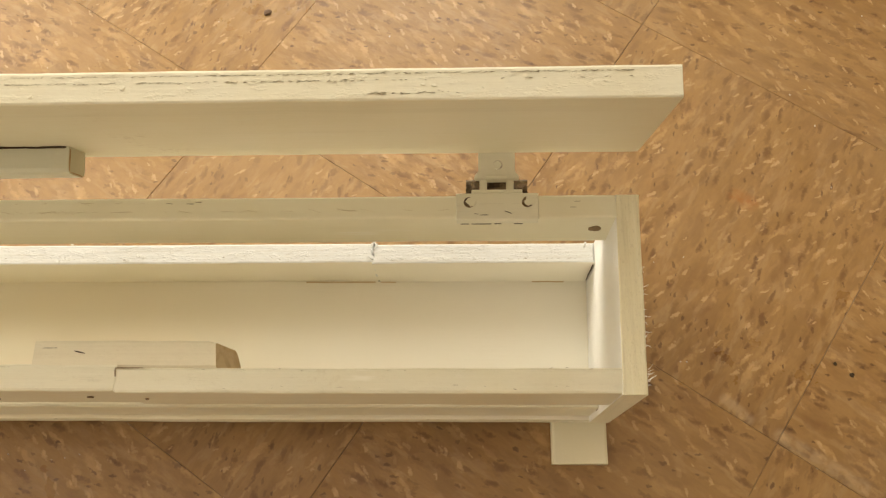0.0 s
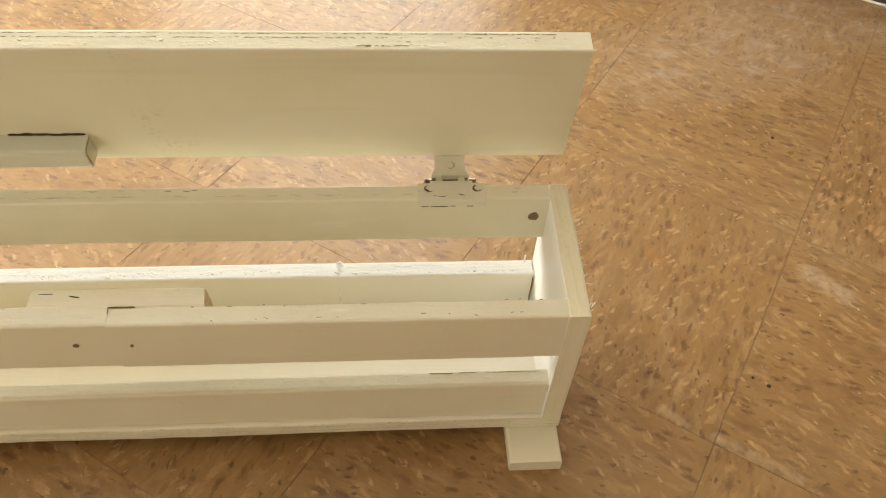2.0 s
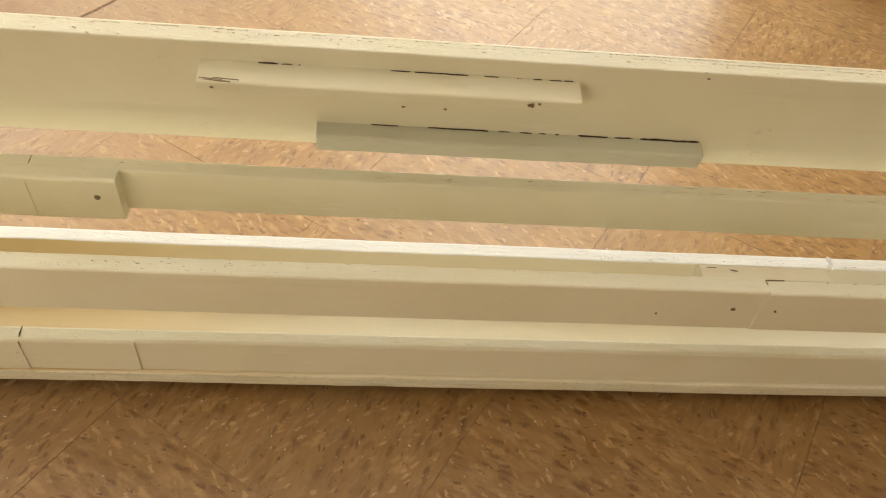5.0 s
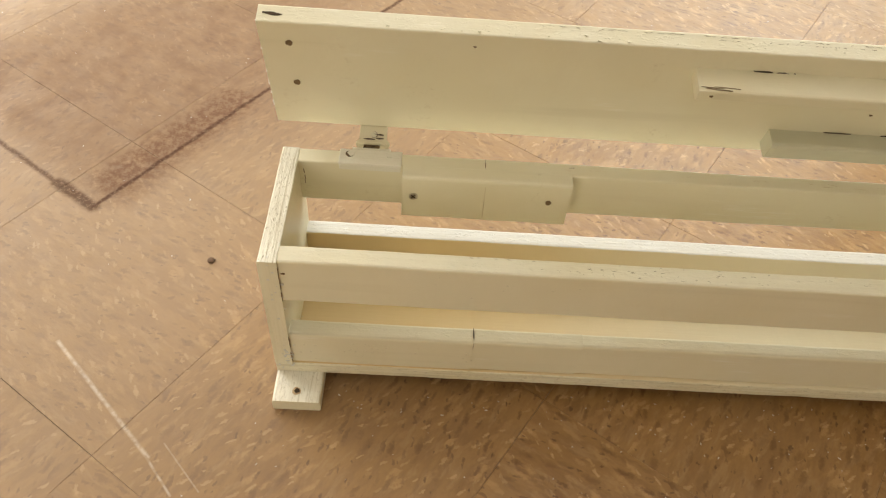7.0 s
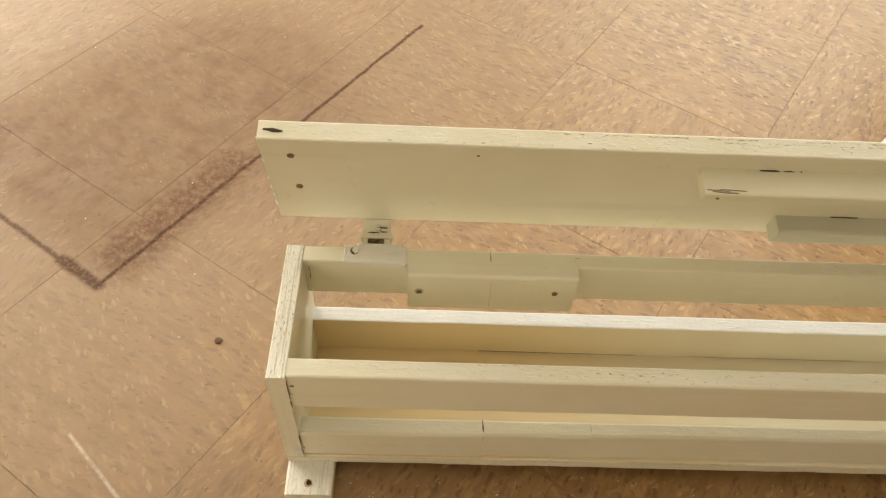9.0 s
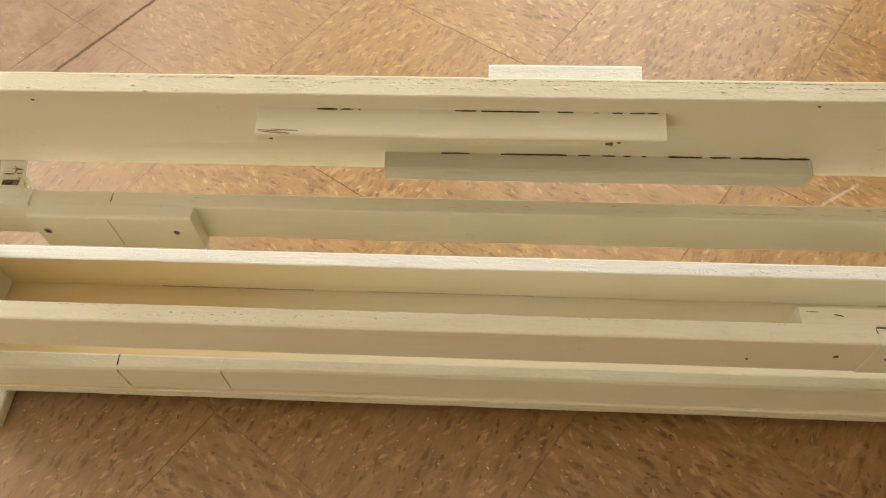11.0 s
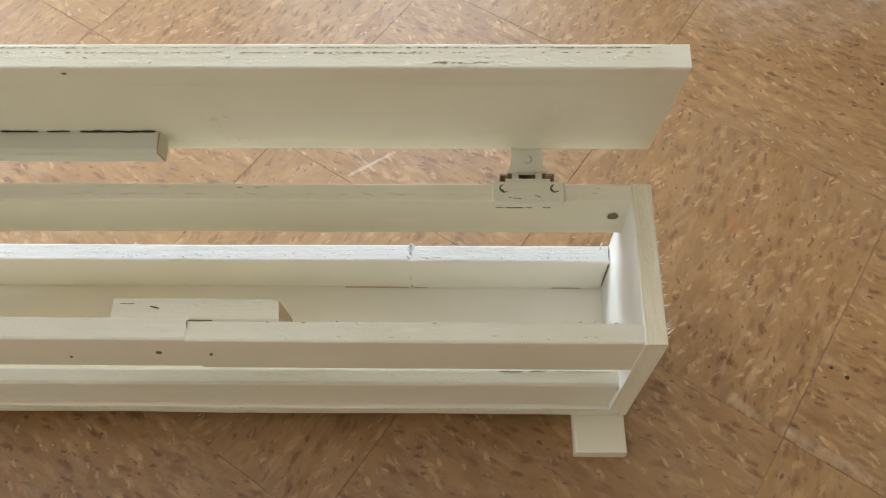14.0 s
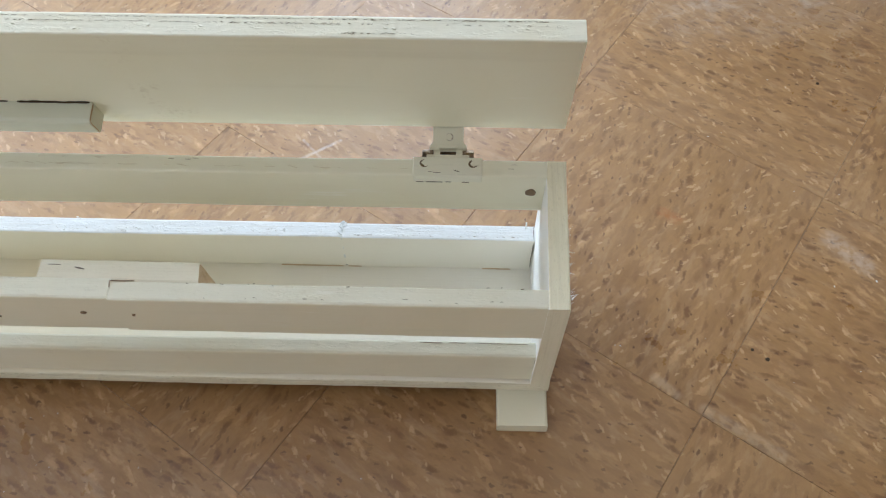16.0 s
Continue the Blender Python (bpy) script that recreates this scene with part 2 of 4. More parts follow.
def tile_material():
    """Vinyl composition tile: tan ground with drawn-out light and dark chips, scuffs and an old stain."""
    k = Mat("vinyl_composition_tile")
    rnd = k.n("ObjectInfo").outputs["Random"]
    off = k.n("CombineXYZ")
    k.link(k.math("MULTIPLY", rnd, 37.0), off.inputs[0])
    k.link(k.math("MULTIPLY", rnd, 91.0), off.inputs[1])
    off = off.outputs[0]
    base = k.coords((1, 1, 1), add=off)
    cloud = k.noise(14, base, 4, 0.6)
    fine = k.noise(260, k.coords((0.45, 1, 1), add=off), 3, 0.6)
    c = k.mix(k.ramp(cloud, 0.3, 0.7), (0.365, 0.225, 0.087, 1), (0.425, 0.273, 0.117, 1))
    c = k.mix(k.ramp(k.noise(60, k.coords((0.35, 1, 1), add=off), 3, 0.6), 0.45, 0.62, 0, 0.55), c, (0.285, 0.168, 0.070, 1))
    c = k.mix(k.ramp(k.noise(75, k.coords((0.35, 1, 1.3), add=off), 3, 0.6, 0.3), 0.52, 0.66, 0, 0.5), c, (0.50, 0.365, 0.205, 1))

    def chips(c, size, stretch, colour, share, lo, hi, amount, shift):
        warp = k.noise(size * 2.2, base, 3, 0.6)
        bend = k.n("TexNoise", Scale=size * 0.55, Detail=3.0)
        k.link(base, bend.inputs["Vector"])
        v = k.n("VectorMath")
        v.operation = "MULTIPLY_ADD"
        k.link(bend.outputs["Color"], v.inputs[0])
        v.inputs[1].default_value = (1.5 / size, 1.5 / size, 0)
        k.link(base, v.inputs[2])
        m = k.n("Mapping")
        m.inputs["Rotation"].default_value = (0, 0, shift)
        k.link(v.outputs[0], m.inputs[0])
        m2 = k.n("Mapping")
        m2.inputs["Scale"].default_value = (stretch, 1, 1)
        m2.inputs["Location"].default_value = (shift * 3, shift * 7, 0)
        k.link(m.outputs[0], m2.inputs[0])
        vor = k.n("TexVoronoi", Scale=size)
        vor.voronoi_dimensions = "2D"
        k.link(m2.outputs[0], vor.inputs["Vector"])
        sep = k.n("SeparateColor")
        k.link(vor.outputs["Color"], sep.inputs[0])
        pick = k.math("LESS_THAN", sep.outputs[0], share)
        edge = k.math("ADD", vor.outputs["Distance"], k.math("MULTIPLY", k.math("SUBTRACT", warp, 0.5), 0.75))
        edge = k.math("DIVIDE", edge, k.ramp(sep.outputs[2], 0, 1, 0.55, 1.35))
        f = k.math("MULTIPLY", k.math("MULTIPLY", k.ramp(edge, lo, hi, 1, 0), pick), k.ramp(sep.outputs[1], 0, 1, amount * 0.3, amount))
        return k.mix(f, c, colour)

    c = chips(c, 105, 0.30, (0.58, 0.395, 0.195, 1), 0.45, 0.10, 0.46, 0.85, 0.22)
    c = chips(c, 135, 0.32, (0.175, 0.090, 0.034, 1), 0.50, 0.08, 0.50, 0.85, -0.18)
    c = chips(c, 85, 0.32, (0.25, 0.142, 0.060, 1), 0.30, 0.10, 0.55, 0.60, 0.05)
    c = chips(c, 175, 0.34, (0.70, 0.52, 0.31, 1), 0.24, 0.14, 0.33, 0.72, 0.45)
    c = chips(c, 230, 0.45, (0.105, 0.050, 0.021, 1), 0.12, 0.16, 0.32, 0.80, -0.4)
    c = k.mix(k.ramp(fine, 0.35, 0.75, 0, 0.25), c, (0.25, 0.13, 0.06, 1))
    # wear that lies over many tiles
    pos = k.n("NewGeometry").outputs["Position"]
    wide = k.noise(3.2, pos, 4, 0.6)
    haze = k.ramp(wide, 0.40, 0.72, 0, 0.30)
    c = k.mix(haze, c, (0.50, 0.370, 0.220, 1))
    c = k.mix(1.0, c, (0.80, 0.71, 0.62, 1), "MULTIPLY")
    # grey dusty floor beyond the far end, worn by feet
    sep = k.n("SeparateXYZ")
    k.link(pos, sep.inputs[0])
    dusty = k.ramp(k.math("SUBTRACT", k.math("ADD", sep.outputs[0], k.math("MULTIPLY", wide, 0.7)), k.math("MULTIPLY", sep.outputs[1], 0.45)), -1.12, -0.52, 0.52, 0)
    c = k.mix(dusty, c, (0.302, 0.226, 0.168, 1))
    # outline and field of an old stain
    wob = k.noise(26, pos, 4, 0.65)
    bent = k.n("VectorMath")
    bent.operation = "MULTIPLY_ADD"
    wave = k.n("TexNoise", Scale=45.0, Detail=4.0)
    k.link(pos, wave.inputs["Vector"])
    k.link(wave.outputs["Color"], bent.inputs[0])
    bent.inputs[1].default_value = (0.006, 0.006, 0)
    k.link(pos, bent.inputs[2])
    bent = bent.outputs[0]
    shift = Vector((0.003, 0.003, 0))
    a, b, d = Vector((-1.472, 0.215, 0)) + shift, Vector((-1.105, 0.745, 0)) + shift, Vector((-1.80, 0.44, 0)) + shift
    line = k.math("MAXIMUM", segment(k, bent, a, b, 0.0006, 0.0042), k.math("MULTIPLY", segment(k, bent, a, d, 0.0008, 0.0050), 0.8))
    line = k.math("MAXIMUM", line, k.math("MULTIPLY", segment(k, bent, a, a + (d - a) * 0.16, 0.003, 0.009), 0.9))
    line = k.math("MULTIPLY", line, k.ramp(k.noise(210, pos, 4, 0.7), 0.30, 0.55, 0.45, 0.95))
    speckle = k.ramp(k.noise(105, pos, 7, 0.78), 0.34, 0.62, 0.30, 1.0)
    near = k.math("MULTIPLY", segment(k, pos, a + Vector((0.014, 0.048, 0)), (-1.350, 0.420, 0), 0.006, 0.062), speckle)
    near = k.math("MAXIMUM", near, k.math("MULTIPLY", segment(k, pos, a + Vector((-0.015, 0.05, 0)), (-1.56, 0.33, 0), 0.004, 0.050), k.math("MULTIPLY", speckle, 0.45)))
    field = segment(k, pos, (-1.46, 0.50, 0), (-1.40, 0.56, 0), 0.12, 0.16)
    field = k.math("MAXIMUM", field, segment(k, pos, (-1.48, 0.37, 0), (-1.62, 0.45, 0), 0.06, 0.09))
    inside = k.math("MAXIMUM", near, k.math("MULTIPLY", field, k.ramp(wob, 0.3, 0.7, 0.30, 0.55)))
    c = k.mix(inside, c, (0.165, 0.090, 0.058, 1))
    c = k.mix(line, c, (0.080, 0.038, 0.022, 1))
    # a light worn band beside one seam
    band = k.math("MAXIMUM", segment(k, pos, (0.106, 0.021, 0), (0.124, 0.004, 0), 0.002, 0.005), segment(k, pos, (0.150, -0.011, 0), (0.212, -0.052, 0), 0.003, 0.006))
    c = k.mix(k.math("MULTIPLY", band, k.ramp(k.noise(90, pos, 3), 0.3, 0.6, 0.10, 0.34)), c, (0.56, 0.43, 0.28, 1))
    # pale scrapes
    scr = k.math("MAXIMUM", segment(k, pos, (-1.448, 0.028, 0), (-1.325, -0.092, 0), 0.0004, 0.0026), k.math("MULTIPLY", segment(k, pos, (0.312, 0.182, 0), (0.340, 0.150, 0), 0.002, 0.015), 0.7))
    scr = k.math("MAXIMUM", scr, segment(k, pos, (-1.335, -0.082, 0), (-1.296, -0.127, 0), 0.0002, 0.0016))
    scr = k.math("MAXIMUM", scr, k.math("MULTIPLY", segment(k, pos, (-1.314, -0.077, 0), (-1.272, -0.122, 0), 0.0002, 0.0010), 0.6))
    scr = k.math("MAXIMUM", scr, k.math("MULTIPLY", segment(k, pos, (-0.273, 0.275, 0), (-0.225, 0.306, 0), 0.0005, 0.0026), 0.9))
    scr = k.math("MAXIMUM", scr, k.math("MULTIPLY", segment(k, pos, (-0.268, 0.306, 0), (-0.246, 0.281, 0), 0.0004, 0.0020), 0.6))
    c = k.mix(k.math("MULTIPLY", scr, k.ramp(k.noise(120, pos, 3), 0.35, 0.6, 0.10, 0.34)), c, (0.80, 0.74, 0.66, 1))
    # chalky worn floor towards the base of the wall, and a spot of rust
    worn = k.math("MAXIMUM", segment(k, pos, (0.22, 0.56, 0), (0.42, 0.60, 0), 0.02, 0.11), segment(k, pos, (0.38, 0.67, 0), (0.63, 0.70, 0), 0.03, 0.10))
    worn = k.math("MULTIPLY", worn, k.ramp(k.noise(34, k.coords((0.7, 1, 1), world=True), 5, 0.7, 0.8), 0.44, 0.72, 0.12, 0.55))
    c = k.mix(worn, c, (0.50, 0.42, 0.34, 1))
    rust = k.math("MULTIPLY", segment(k, pos, (0.138, 0.213, 0), (0.150, 0.206, 0), 0.002, 0.009), k.ramp(k.noise(150, pos, 4), 0.35, 0.65, 0.2, 0.75))
    c = k.mix(rust, c, (0.34, 0.13, 0.035, 1))
    k.bump(fine, 0.14, 0.0007)
    k.bump(k.noise(150, k.coords((0.5, 1, 1), add=off), 4, 0.65), 0.34, 0.0010)
    k.bump(k.noise(22, pos, 2), 0.10, 0.004)
    rough = k.math("ADD", k.math("ADD", k.ramp(wide, 0.3, 0.7, 0.28, 0.42), k.math("ADD", k.math("MULTIPLY", dusty, 0.35), k.math("MULTIPLY", inside, 0.25))), k.ramp(k.noise(40, pos, 4), 0.35, 0.7, -0.03, 0.10))
    stone = k.finish(c, rough, 0, 0.5)
    # dirt takes the shine away
    k.link(k.math("MAXIMUM", k.math("SUBTRACT", 0.5, k.math("ADD", k.math("MULTIPLY", k.math("MAXIMUM", inside, line), 0.35), k.math("MULTIPLY", dusty, 0.25))), 0.1), k.b.inputs["Specular IOR Level"])
    return stone


def wall_paint(name, colour):
    k = Mat(name)
    n1, n2 = k.noise(60, k.coords(), 4), k.noise(1.5, k.coords(), 3)
    k.bump(n1, 0.35, 0.004)
    return k.finish(k.mix(k.ramp(n2, 0.3, 0.7, 0, 0.25), colour, tuple(x * 0.85 for x in colour[:3]) + (1,)), 0.75, 0, 0.3)


tile_mat = tile_material()
wall_mat = wall_paint("painted_plaster", (0.84, 0.82, 0.77, 1))
ceil_mat = wall_paint("ceiling_paint", (0.89, 0.88, 0.85, 1))
south_mat = wall_paint("tan_wall_paint", (0.52, 0.47, 0.38, 1))
room_mat = wall_paint("light_cutting_brown", (0.22, 0.155, 0.10, 1))


def base_material():
    k = Mat("brown_vinyl_base")
    n = k.noise(30, k.coords(), 4)
    return k.finish(k.mix(k.ramp(n, 0.4, 0.7), (0.045, 0.020, 0.014, 1), (0.075, 0.035, 0.024, 1)), 0.45)


def mortar_material():
    k = Mat("seam_dirt")
    n = k.noise(50, k.coords(), 4)
    return k.finish(k.mix(k.ramp(k.noise(4, k.coords(), 3), 0.38, 0.54), k.mix(n, (0.05, 0.03, 0.018, 1), (0.10, 0.06, 0.035, 1)), (0.30, 0.19, 0.09, 1)), 0.9)


base_mat, seam_mat = base_material(), mortar_material()


# ---- mesh makers ----
def part(name, bm, material, parent=None, label="", smooth=False):
    """Links a bmesh as one mesh object, under a thing or a part. Of several materials the first is the general one, then those of the faces that look up, to +x, -y and -x."""
    me = bpy.data.meshes.new(name)
    bm.normal_update()
    bm.to_mesh(me)
    bm.free()
    for mat in material if isinstance(material, tuple) else (material,):
        me.materials.append(mat)
    if isinstance(material, tuple):
        turned = (Vector((0, 0, 1)), Vector((1, 0, 0)), Vector((0, -1, 0)), Vector((-1, 0, 0)))
        for p in me.polygons:
            for i, way in enumerate(turned[:len(material) - 1]):
                if p.normal.dot(way) > 0.66:
                    p.material_index = i + 1
                    break
    if smooth:
        for p in me.polygons:
            p.use_smooth = True
    ob = new(name, me)
    if parent is not None:
        ob.parent = parent
        ob.matrix_parent_inverse = parent.matrix_world.inverted()
    if label:
        tagged(ob, label)
    return ob


def rrect(a0, a1, b0, b1, r=0.0018, n=3):
    """A rectangle with rounded corners, counter-clockwise."""
    pts = []
    for ca, cb, start in ((a1 - r, b1 - r, 0), (a0 + r, b1 - r, 90), (a0 + r, b0 + r, 180), (a1 - r, b0 + r, 270)):
        for i in range(n):
            w = radians(start + 90 * i / (n - 1))
            pts.append((ca + r * math.cos(w), cb + r * math.sin(w)))
    return pts


def bar(profile, l0, l1, axis="x", step=0.02, wob=0.0005, bm=None, seed=0.0, m=None):
    """A bar with that cross-section, its faces a little uneven. axis x: the profile is (y, z); y: (x, z); z: (x, y)."""
    bm = bm or bmesh.new()
    count = max(2, int(round((l1 - l0) / step)) + 1)
    rings = []
    for i in range(count):
        l = l0 + (l1 - l0) * i / (count - 1)
        ring = []
        for a, b in profile:
            p = {"x": (l, a, b), "y": (a, l, b), "z": (a, b, l)}[axis]
            v = Vector(p)
            if wob:
                v += noise.noise_vector(v * 38 + Vector((seed, seed * 1.7, seed * 0.3))) * wob
                v += noise.noise_vector(v * 6 + Vector((seed, 0, seed))) * wob
            ring.append(bm.verts.new(m @ v if m else v))
        rings.append(ring)
    n = len(profile)
    for i in range(count - 1):
        for j in range(n):
            bm.faces.new((rings[i][j], rings[i][(j + 1) % n], rings[i + 1][(j + 1) % n], rings[i + 1][j]))
    bm.faces.new(rings[0])
    bm.faces.new(rings[-1])
    bmesh.ops.recalc_face_normals(bm, faces=bm.faces[:])
    return bm


def box(x0, x1, y0, y1, z0, z1, bm=None, m=None):
    return bar([(y0, z0), (y1, z0), (y1, z1), (y0, z1)], x0, x1, step=9, wob=0, bm=bm, m=m)


def disc(centre, normal, radius, depth=0.0012, sides=14, bm=None, ragged=0.0, squash=1.0):
    """A small round plug at a surface."""
    bm = bm or bmesh.new()
    q = Vector(normal).to_track_quat("Z", "Y").to_matrix().to_4x4()
    m = Matrix.Translation(centre) @ q
    top, low = [], []
    for i in range(sides):
        w = 2 * math.pi * i / sides
        r = radius * (1 + ragged * math.sin(w * 3 + centre[0] * 90) * 0.5 + ragged * math.sin(w * 5 + 1) * 0.4)
        top.append(bm.verts.new(m @ Vector((r * math.cos(w), squash * r * math.sin(w), depth * 0.3))))
        low.append(bm.verts.new(m @ Vector((r * math.cos(w), squash * r * math.sin(w), -depth))))
    bm.faces.new(top)
    for i in range(sides):
        bm.faces.new((low[i], low[(i + 1) % sides], top[(i + 1) % sides], top[i]))
    return bm


# ---- room ----
def in_room(ob, kind="structure", label="", category=""):
    ob.matrix_world = Matrix.Rotation(TURN, 4, "Z")
    return tagged(ob, label, category, "", kind)


floor = in_room(part("floor", box(U0 - 0.1, WALL_U + 0.12, V0 - 0.1, V1 + 0.1, -0.08, -0.003), seam_mat), label="tan mottled vinyl tile floor with worn stains", category="floor")
ceiling = in_room(part("ceiling", box(U0 - 0.1, WALL_U + 0.12, V0 - 0.1, V1 + 0.1, HIGH, HIGH + 0.1), ceil_mat), label="plain white painted ceiling", category="ceiling")
bm = box(WALL_U, WALL_U + 0.12, V0, OPEN_V0, 0, HIGH)
box(WALL_U, WALL_U + 0.12, OPEN_V1, V1, 0, HIGH, bm)
box(WALL_U, WALL_U + 0.12, OPEN_V0, OPEN_V1, OPEN_Z1, HIGH, bm)
box(WALL_U, WALL_U + 0.12, OPEN_V0, OPEN_V1, 0, OPEN_Z0, bm)
in_room(part("wall_north", bm, wall_mat), label="white plaster wall above a brown vinyl base", category="wall")
bm = box(U0 - 0.1, U0, V0, LOW_V0, 0, HIGH)
box(U0 - 0.1, U0, LOW_V1, V1, 0, HIGH, bm)
box(U0 - 0.1, U0, LOW_V0, LOW_V1, LOW_Z1, HIGH, bm)
box(U0 - 0.1, U0, LOW_V0, LOW_V1, 0, LOW_Z0, bm)
in_room(part("wall_south", bm, south_mat), label="plain tan painted wall with an added opening for fill light", category="wall")
# Unseen wall, kept dark and near so that less light reaches the floor.
in_room(part("wall_east", box(U0 - 0.1, WALL_U + 0.12, V0 - 0.1, V0, 0, HIGH), room_mat), label="unseen dark brown side wall, set close to cut light on the floor", category="wall")
bm = box(U0 - 0.1, WEST_U0, V1, V1 + 0.1, 0, HIGH)
box(WEST_U1, WALL_U + 0.12, V1, V1 + 0.1, 0, HIGH, bm)
box(WEST_U0, WEST_U1, V1, V1 + 0.1, WEST_Z1, HIGH, bm)
box(WEST_U0, WEST_U1, V1, V1 + 0.1, 0, WEST_Z0, bm)
in_room(part("wall_west", bm, wall_mat), label="plain white plaster side wall with a window", category="wall")
prof = [(WALL_U - 0.0005, 0.0), (WALL_U - 0.0005, 0.064), (WALL_U - 0.003, 0.0645), (WALL_U - 0.0035, 0.02), (WALL_U - 0.006, 0.008), (WALL_U - 0.013, 0.0015), (WALL_U - 0.014, 0.0)]
base = in_room(part("baseboard", bar(prof, V0 + 0.01, OPEN_V0 - 0.03, "y", 0.05, 0.0006), base_mat, smooth=False), label="dark brown vinyl cove base along the wall", category="baseboard")
caulk = in_room(part("trim", bar(rrect(WALL_U - 0.0185, WALL_U - 0.0125, 0.0, 0.0022, 0.0008), V0 + 0.02, OPEN_V0 - 0.03, "y", 0.012, 0.0011), wall_mat), label="thin pale line of old caulk and grit at the base", category="trim")


def window_frame(name, a0, a1, z0, z1, depth, across):
    """A glazed frame in an opening. across: it stands in a wall along u."""
    win = in_room(new(name), label="tall glazed window with a white frame", category="window")

    def piece(p, q, c, d, near, far, bm=None):
        return box(p, q, near, far, c, d, bm) if across else box(near, far, p, q, c, d, bm)

    bm = bmesh.new()
    m = (a0 + a1) / 2
    for p, q, c, d in ((a0, a1, z0, z0 + 0.05), (a0, a1, z1 - 0.05, z1), (a0, a0 + 0.05, z0 + 0.05, z1 - 0.05), (a1 - 0.05, a1, z0 + 0.05, z1 - 0.05), (m - 0.03, m + 0.03, z0 + 0.05, z1 - 0.05)):
        piece(p, q, c, d, depth, depth + 0.03, bm)
    fr = part("window_frame", bm, wall_mat)
    pane = part("pane", piece(a0 + 0.05, a1 - 0.05, z0 + 0.05, z1 - 0.05, depth + 0.012, depth + 0.016), glass)
    pane.visible_shadow = False
    for ob in (fr, pane):
        ob.parent = win


g = Mat("window_glass")
g.b.inputs["Transmission Weight"].default_value = 1.0
glass = g.finish((1, 1, 1, 1), 0.0)
window_frame("window_1", OPEN_V0, OPEN_V1, OPEN_Z0, OPEN_Z1, WALL_U + 0.085, False)
window_frame("window_2", WEST_U0, WEST_U1, WEST_Z0, WEST_Z1, V1 + 0.065, True)
# Added opening around the fill lamp, not a known window of the room.
window_frame("window_3", LOW_V0, LOW_V1, LOW_Z0, LOW_Z1, U0 - 0.085, False)
ground = tagged(part("ground", box(-60, 60, -60, 60, -0.30, -0.20), wall_paint("grey_paving", (0.30, 0.29, 0.27, 1))), "grey paved ground outside the window", "ground", "", "structure")

# ---- the box ----
LEN, DEEP, TOP = 1.2192, 0.137, 0.1855
crate = tagged(new("wooden_box"), "long cream-painted plywood box with slatted sides and raised lid", "box")
crate.location = (-LEN / 2, DEEP / 2, 0)
bpy.context.view_layer.update()
BOARD0, BOARD1 = 0.0155, 0.0325
END = 0.0165
RAIL = 0.0172

for x0 in (-LEN + 0.0, -0.0475):
    foot = part("foot", bar(rrect(x0, x0 + 0.0465, 0.0, BOARD0 - 0.0002, 0.0022), -0.0352, DEEP - 0.004, "y", 0.02, 0.0005, seed=x0), (paint_y, white_rough_y) if x0 < -1 else paint_y, crate, "short cream-painted wooden foot strip")
    if x0 < -1:
        part("screw_hole", disc((x0 + 0.022, -0.0235, BOARD0), (0, 0, 1), 0.0042, 0.0008, ragged=0.12), wood_raw, foot, "countersunk screw hole")
        part("hole", disc((x0 + 0.0225, -0.0232, BOARD0 + 0.0004), (0, 0, 1), 0.0026, 0.0008, ragged=0.2), gap_dark, foot)
part("bottom_board", bar(rrect(-0.0015, DEEP + 0.001, BOARD0, BOARD1, 0.0022), -LEN, 0, step=0.02, wob=0.0006), (paint_x, board_x, paint_x, ply_x), crate, "thinly painted bottom board")
for x0 in (-LEN, -END):
    bm = bar(rrect(x0, x0 + END, BOARD1 - 0.0002, TOP, 0.0012), -0.0030, DEEP, "y", 0.012, 0.0005, seed=x0)
    if x0 > -1:                 # this end stands a little out of square
        for v in bm.verts:
            v.co.x += -0.0012 + 0.0042 * v.co.y / DEEP
    # The right panel's inner face gets the brighter white for the light it catches.
    panel = part("end_panel", bm, (paint_y, edge_y if x0 > -1 else ridged_y, paint_y, edge_z, white_y if x0 > -1 else paint_y), crate, "cream-painted plywood end panel with rough cut edge")


def pieces(name, y0, y1, z0, z1, cuts, material, label, r=0.002, seed=0.0, proud=(), rise=0.0, reach=0.0):
    """One rail, made up of lengths butted at the cuts; front, back and top may be given length by length."""
    xs = [-LEN + END] + list(cuts) + [reach - END]
    made = []
    tops, fronts, backs = (v if isinstance(v, tuple) else (v,) * (len(xs) - 1) for v in (z1, y0, y1))
    for i in range(len(xs) - 1):
        z1, y0, y1 = tops[i], fronts[i], backs[i]
        d = proud[i] if i < len(proud) else 0.0
        bm = bar(rrect(y0 - d, y1 - d, z0, z1 + d, r), xs[i] + 0.00003, xs[i + 1] - (0.00012 if seed > 0 and i == 0 and len(xs) > 2 else 0.00003), step=0.018, wob=0.00035, seed=seed + i)
        if rise and i == len(xs) - 2:
            for v in bm.verts:
                if v.co.z > (z0 + z1) / 2:
                    v.co.z += rise * (v.co.x - xs[i]) / (xs[i + 1] - xs[i])
        made.append(part(name, bm, material, crate, label))
    return made


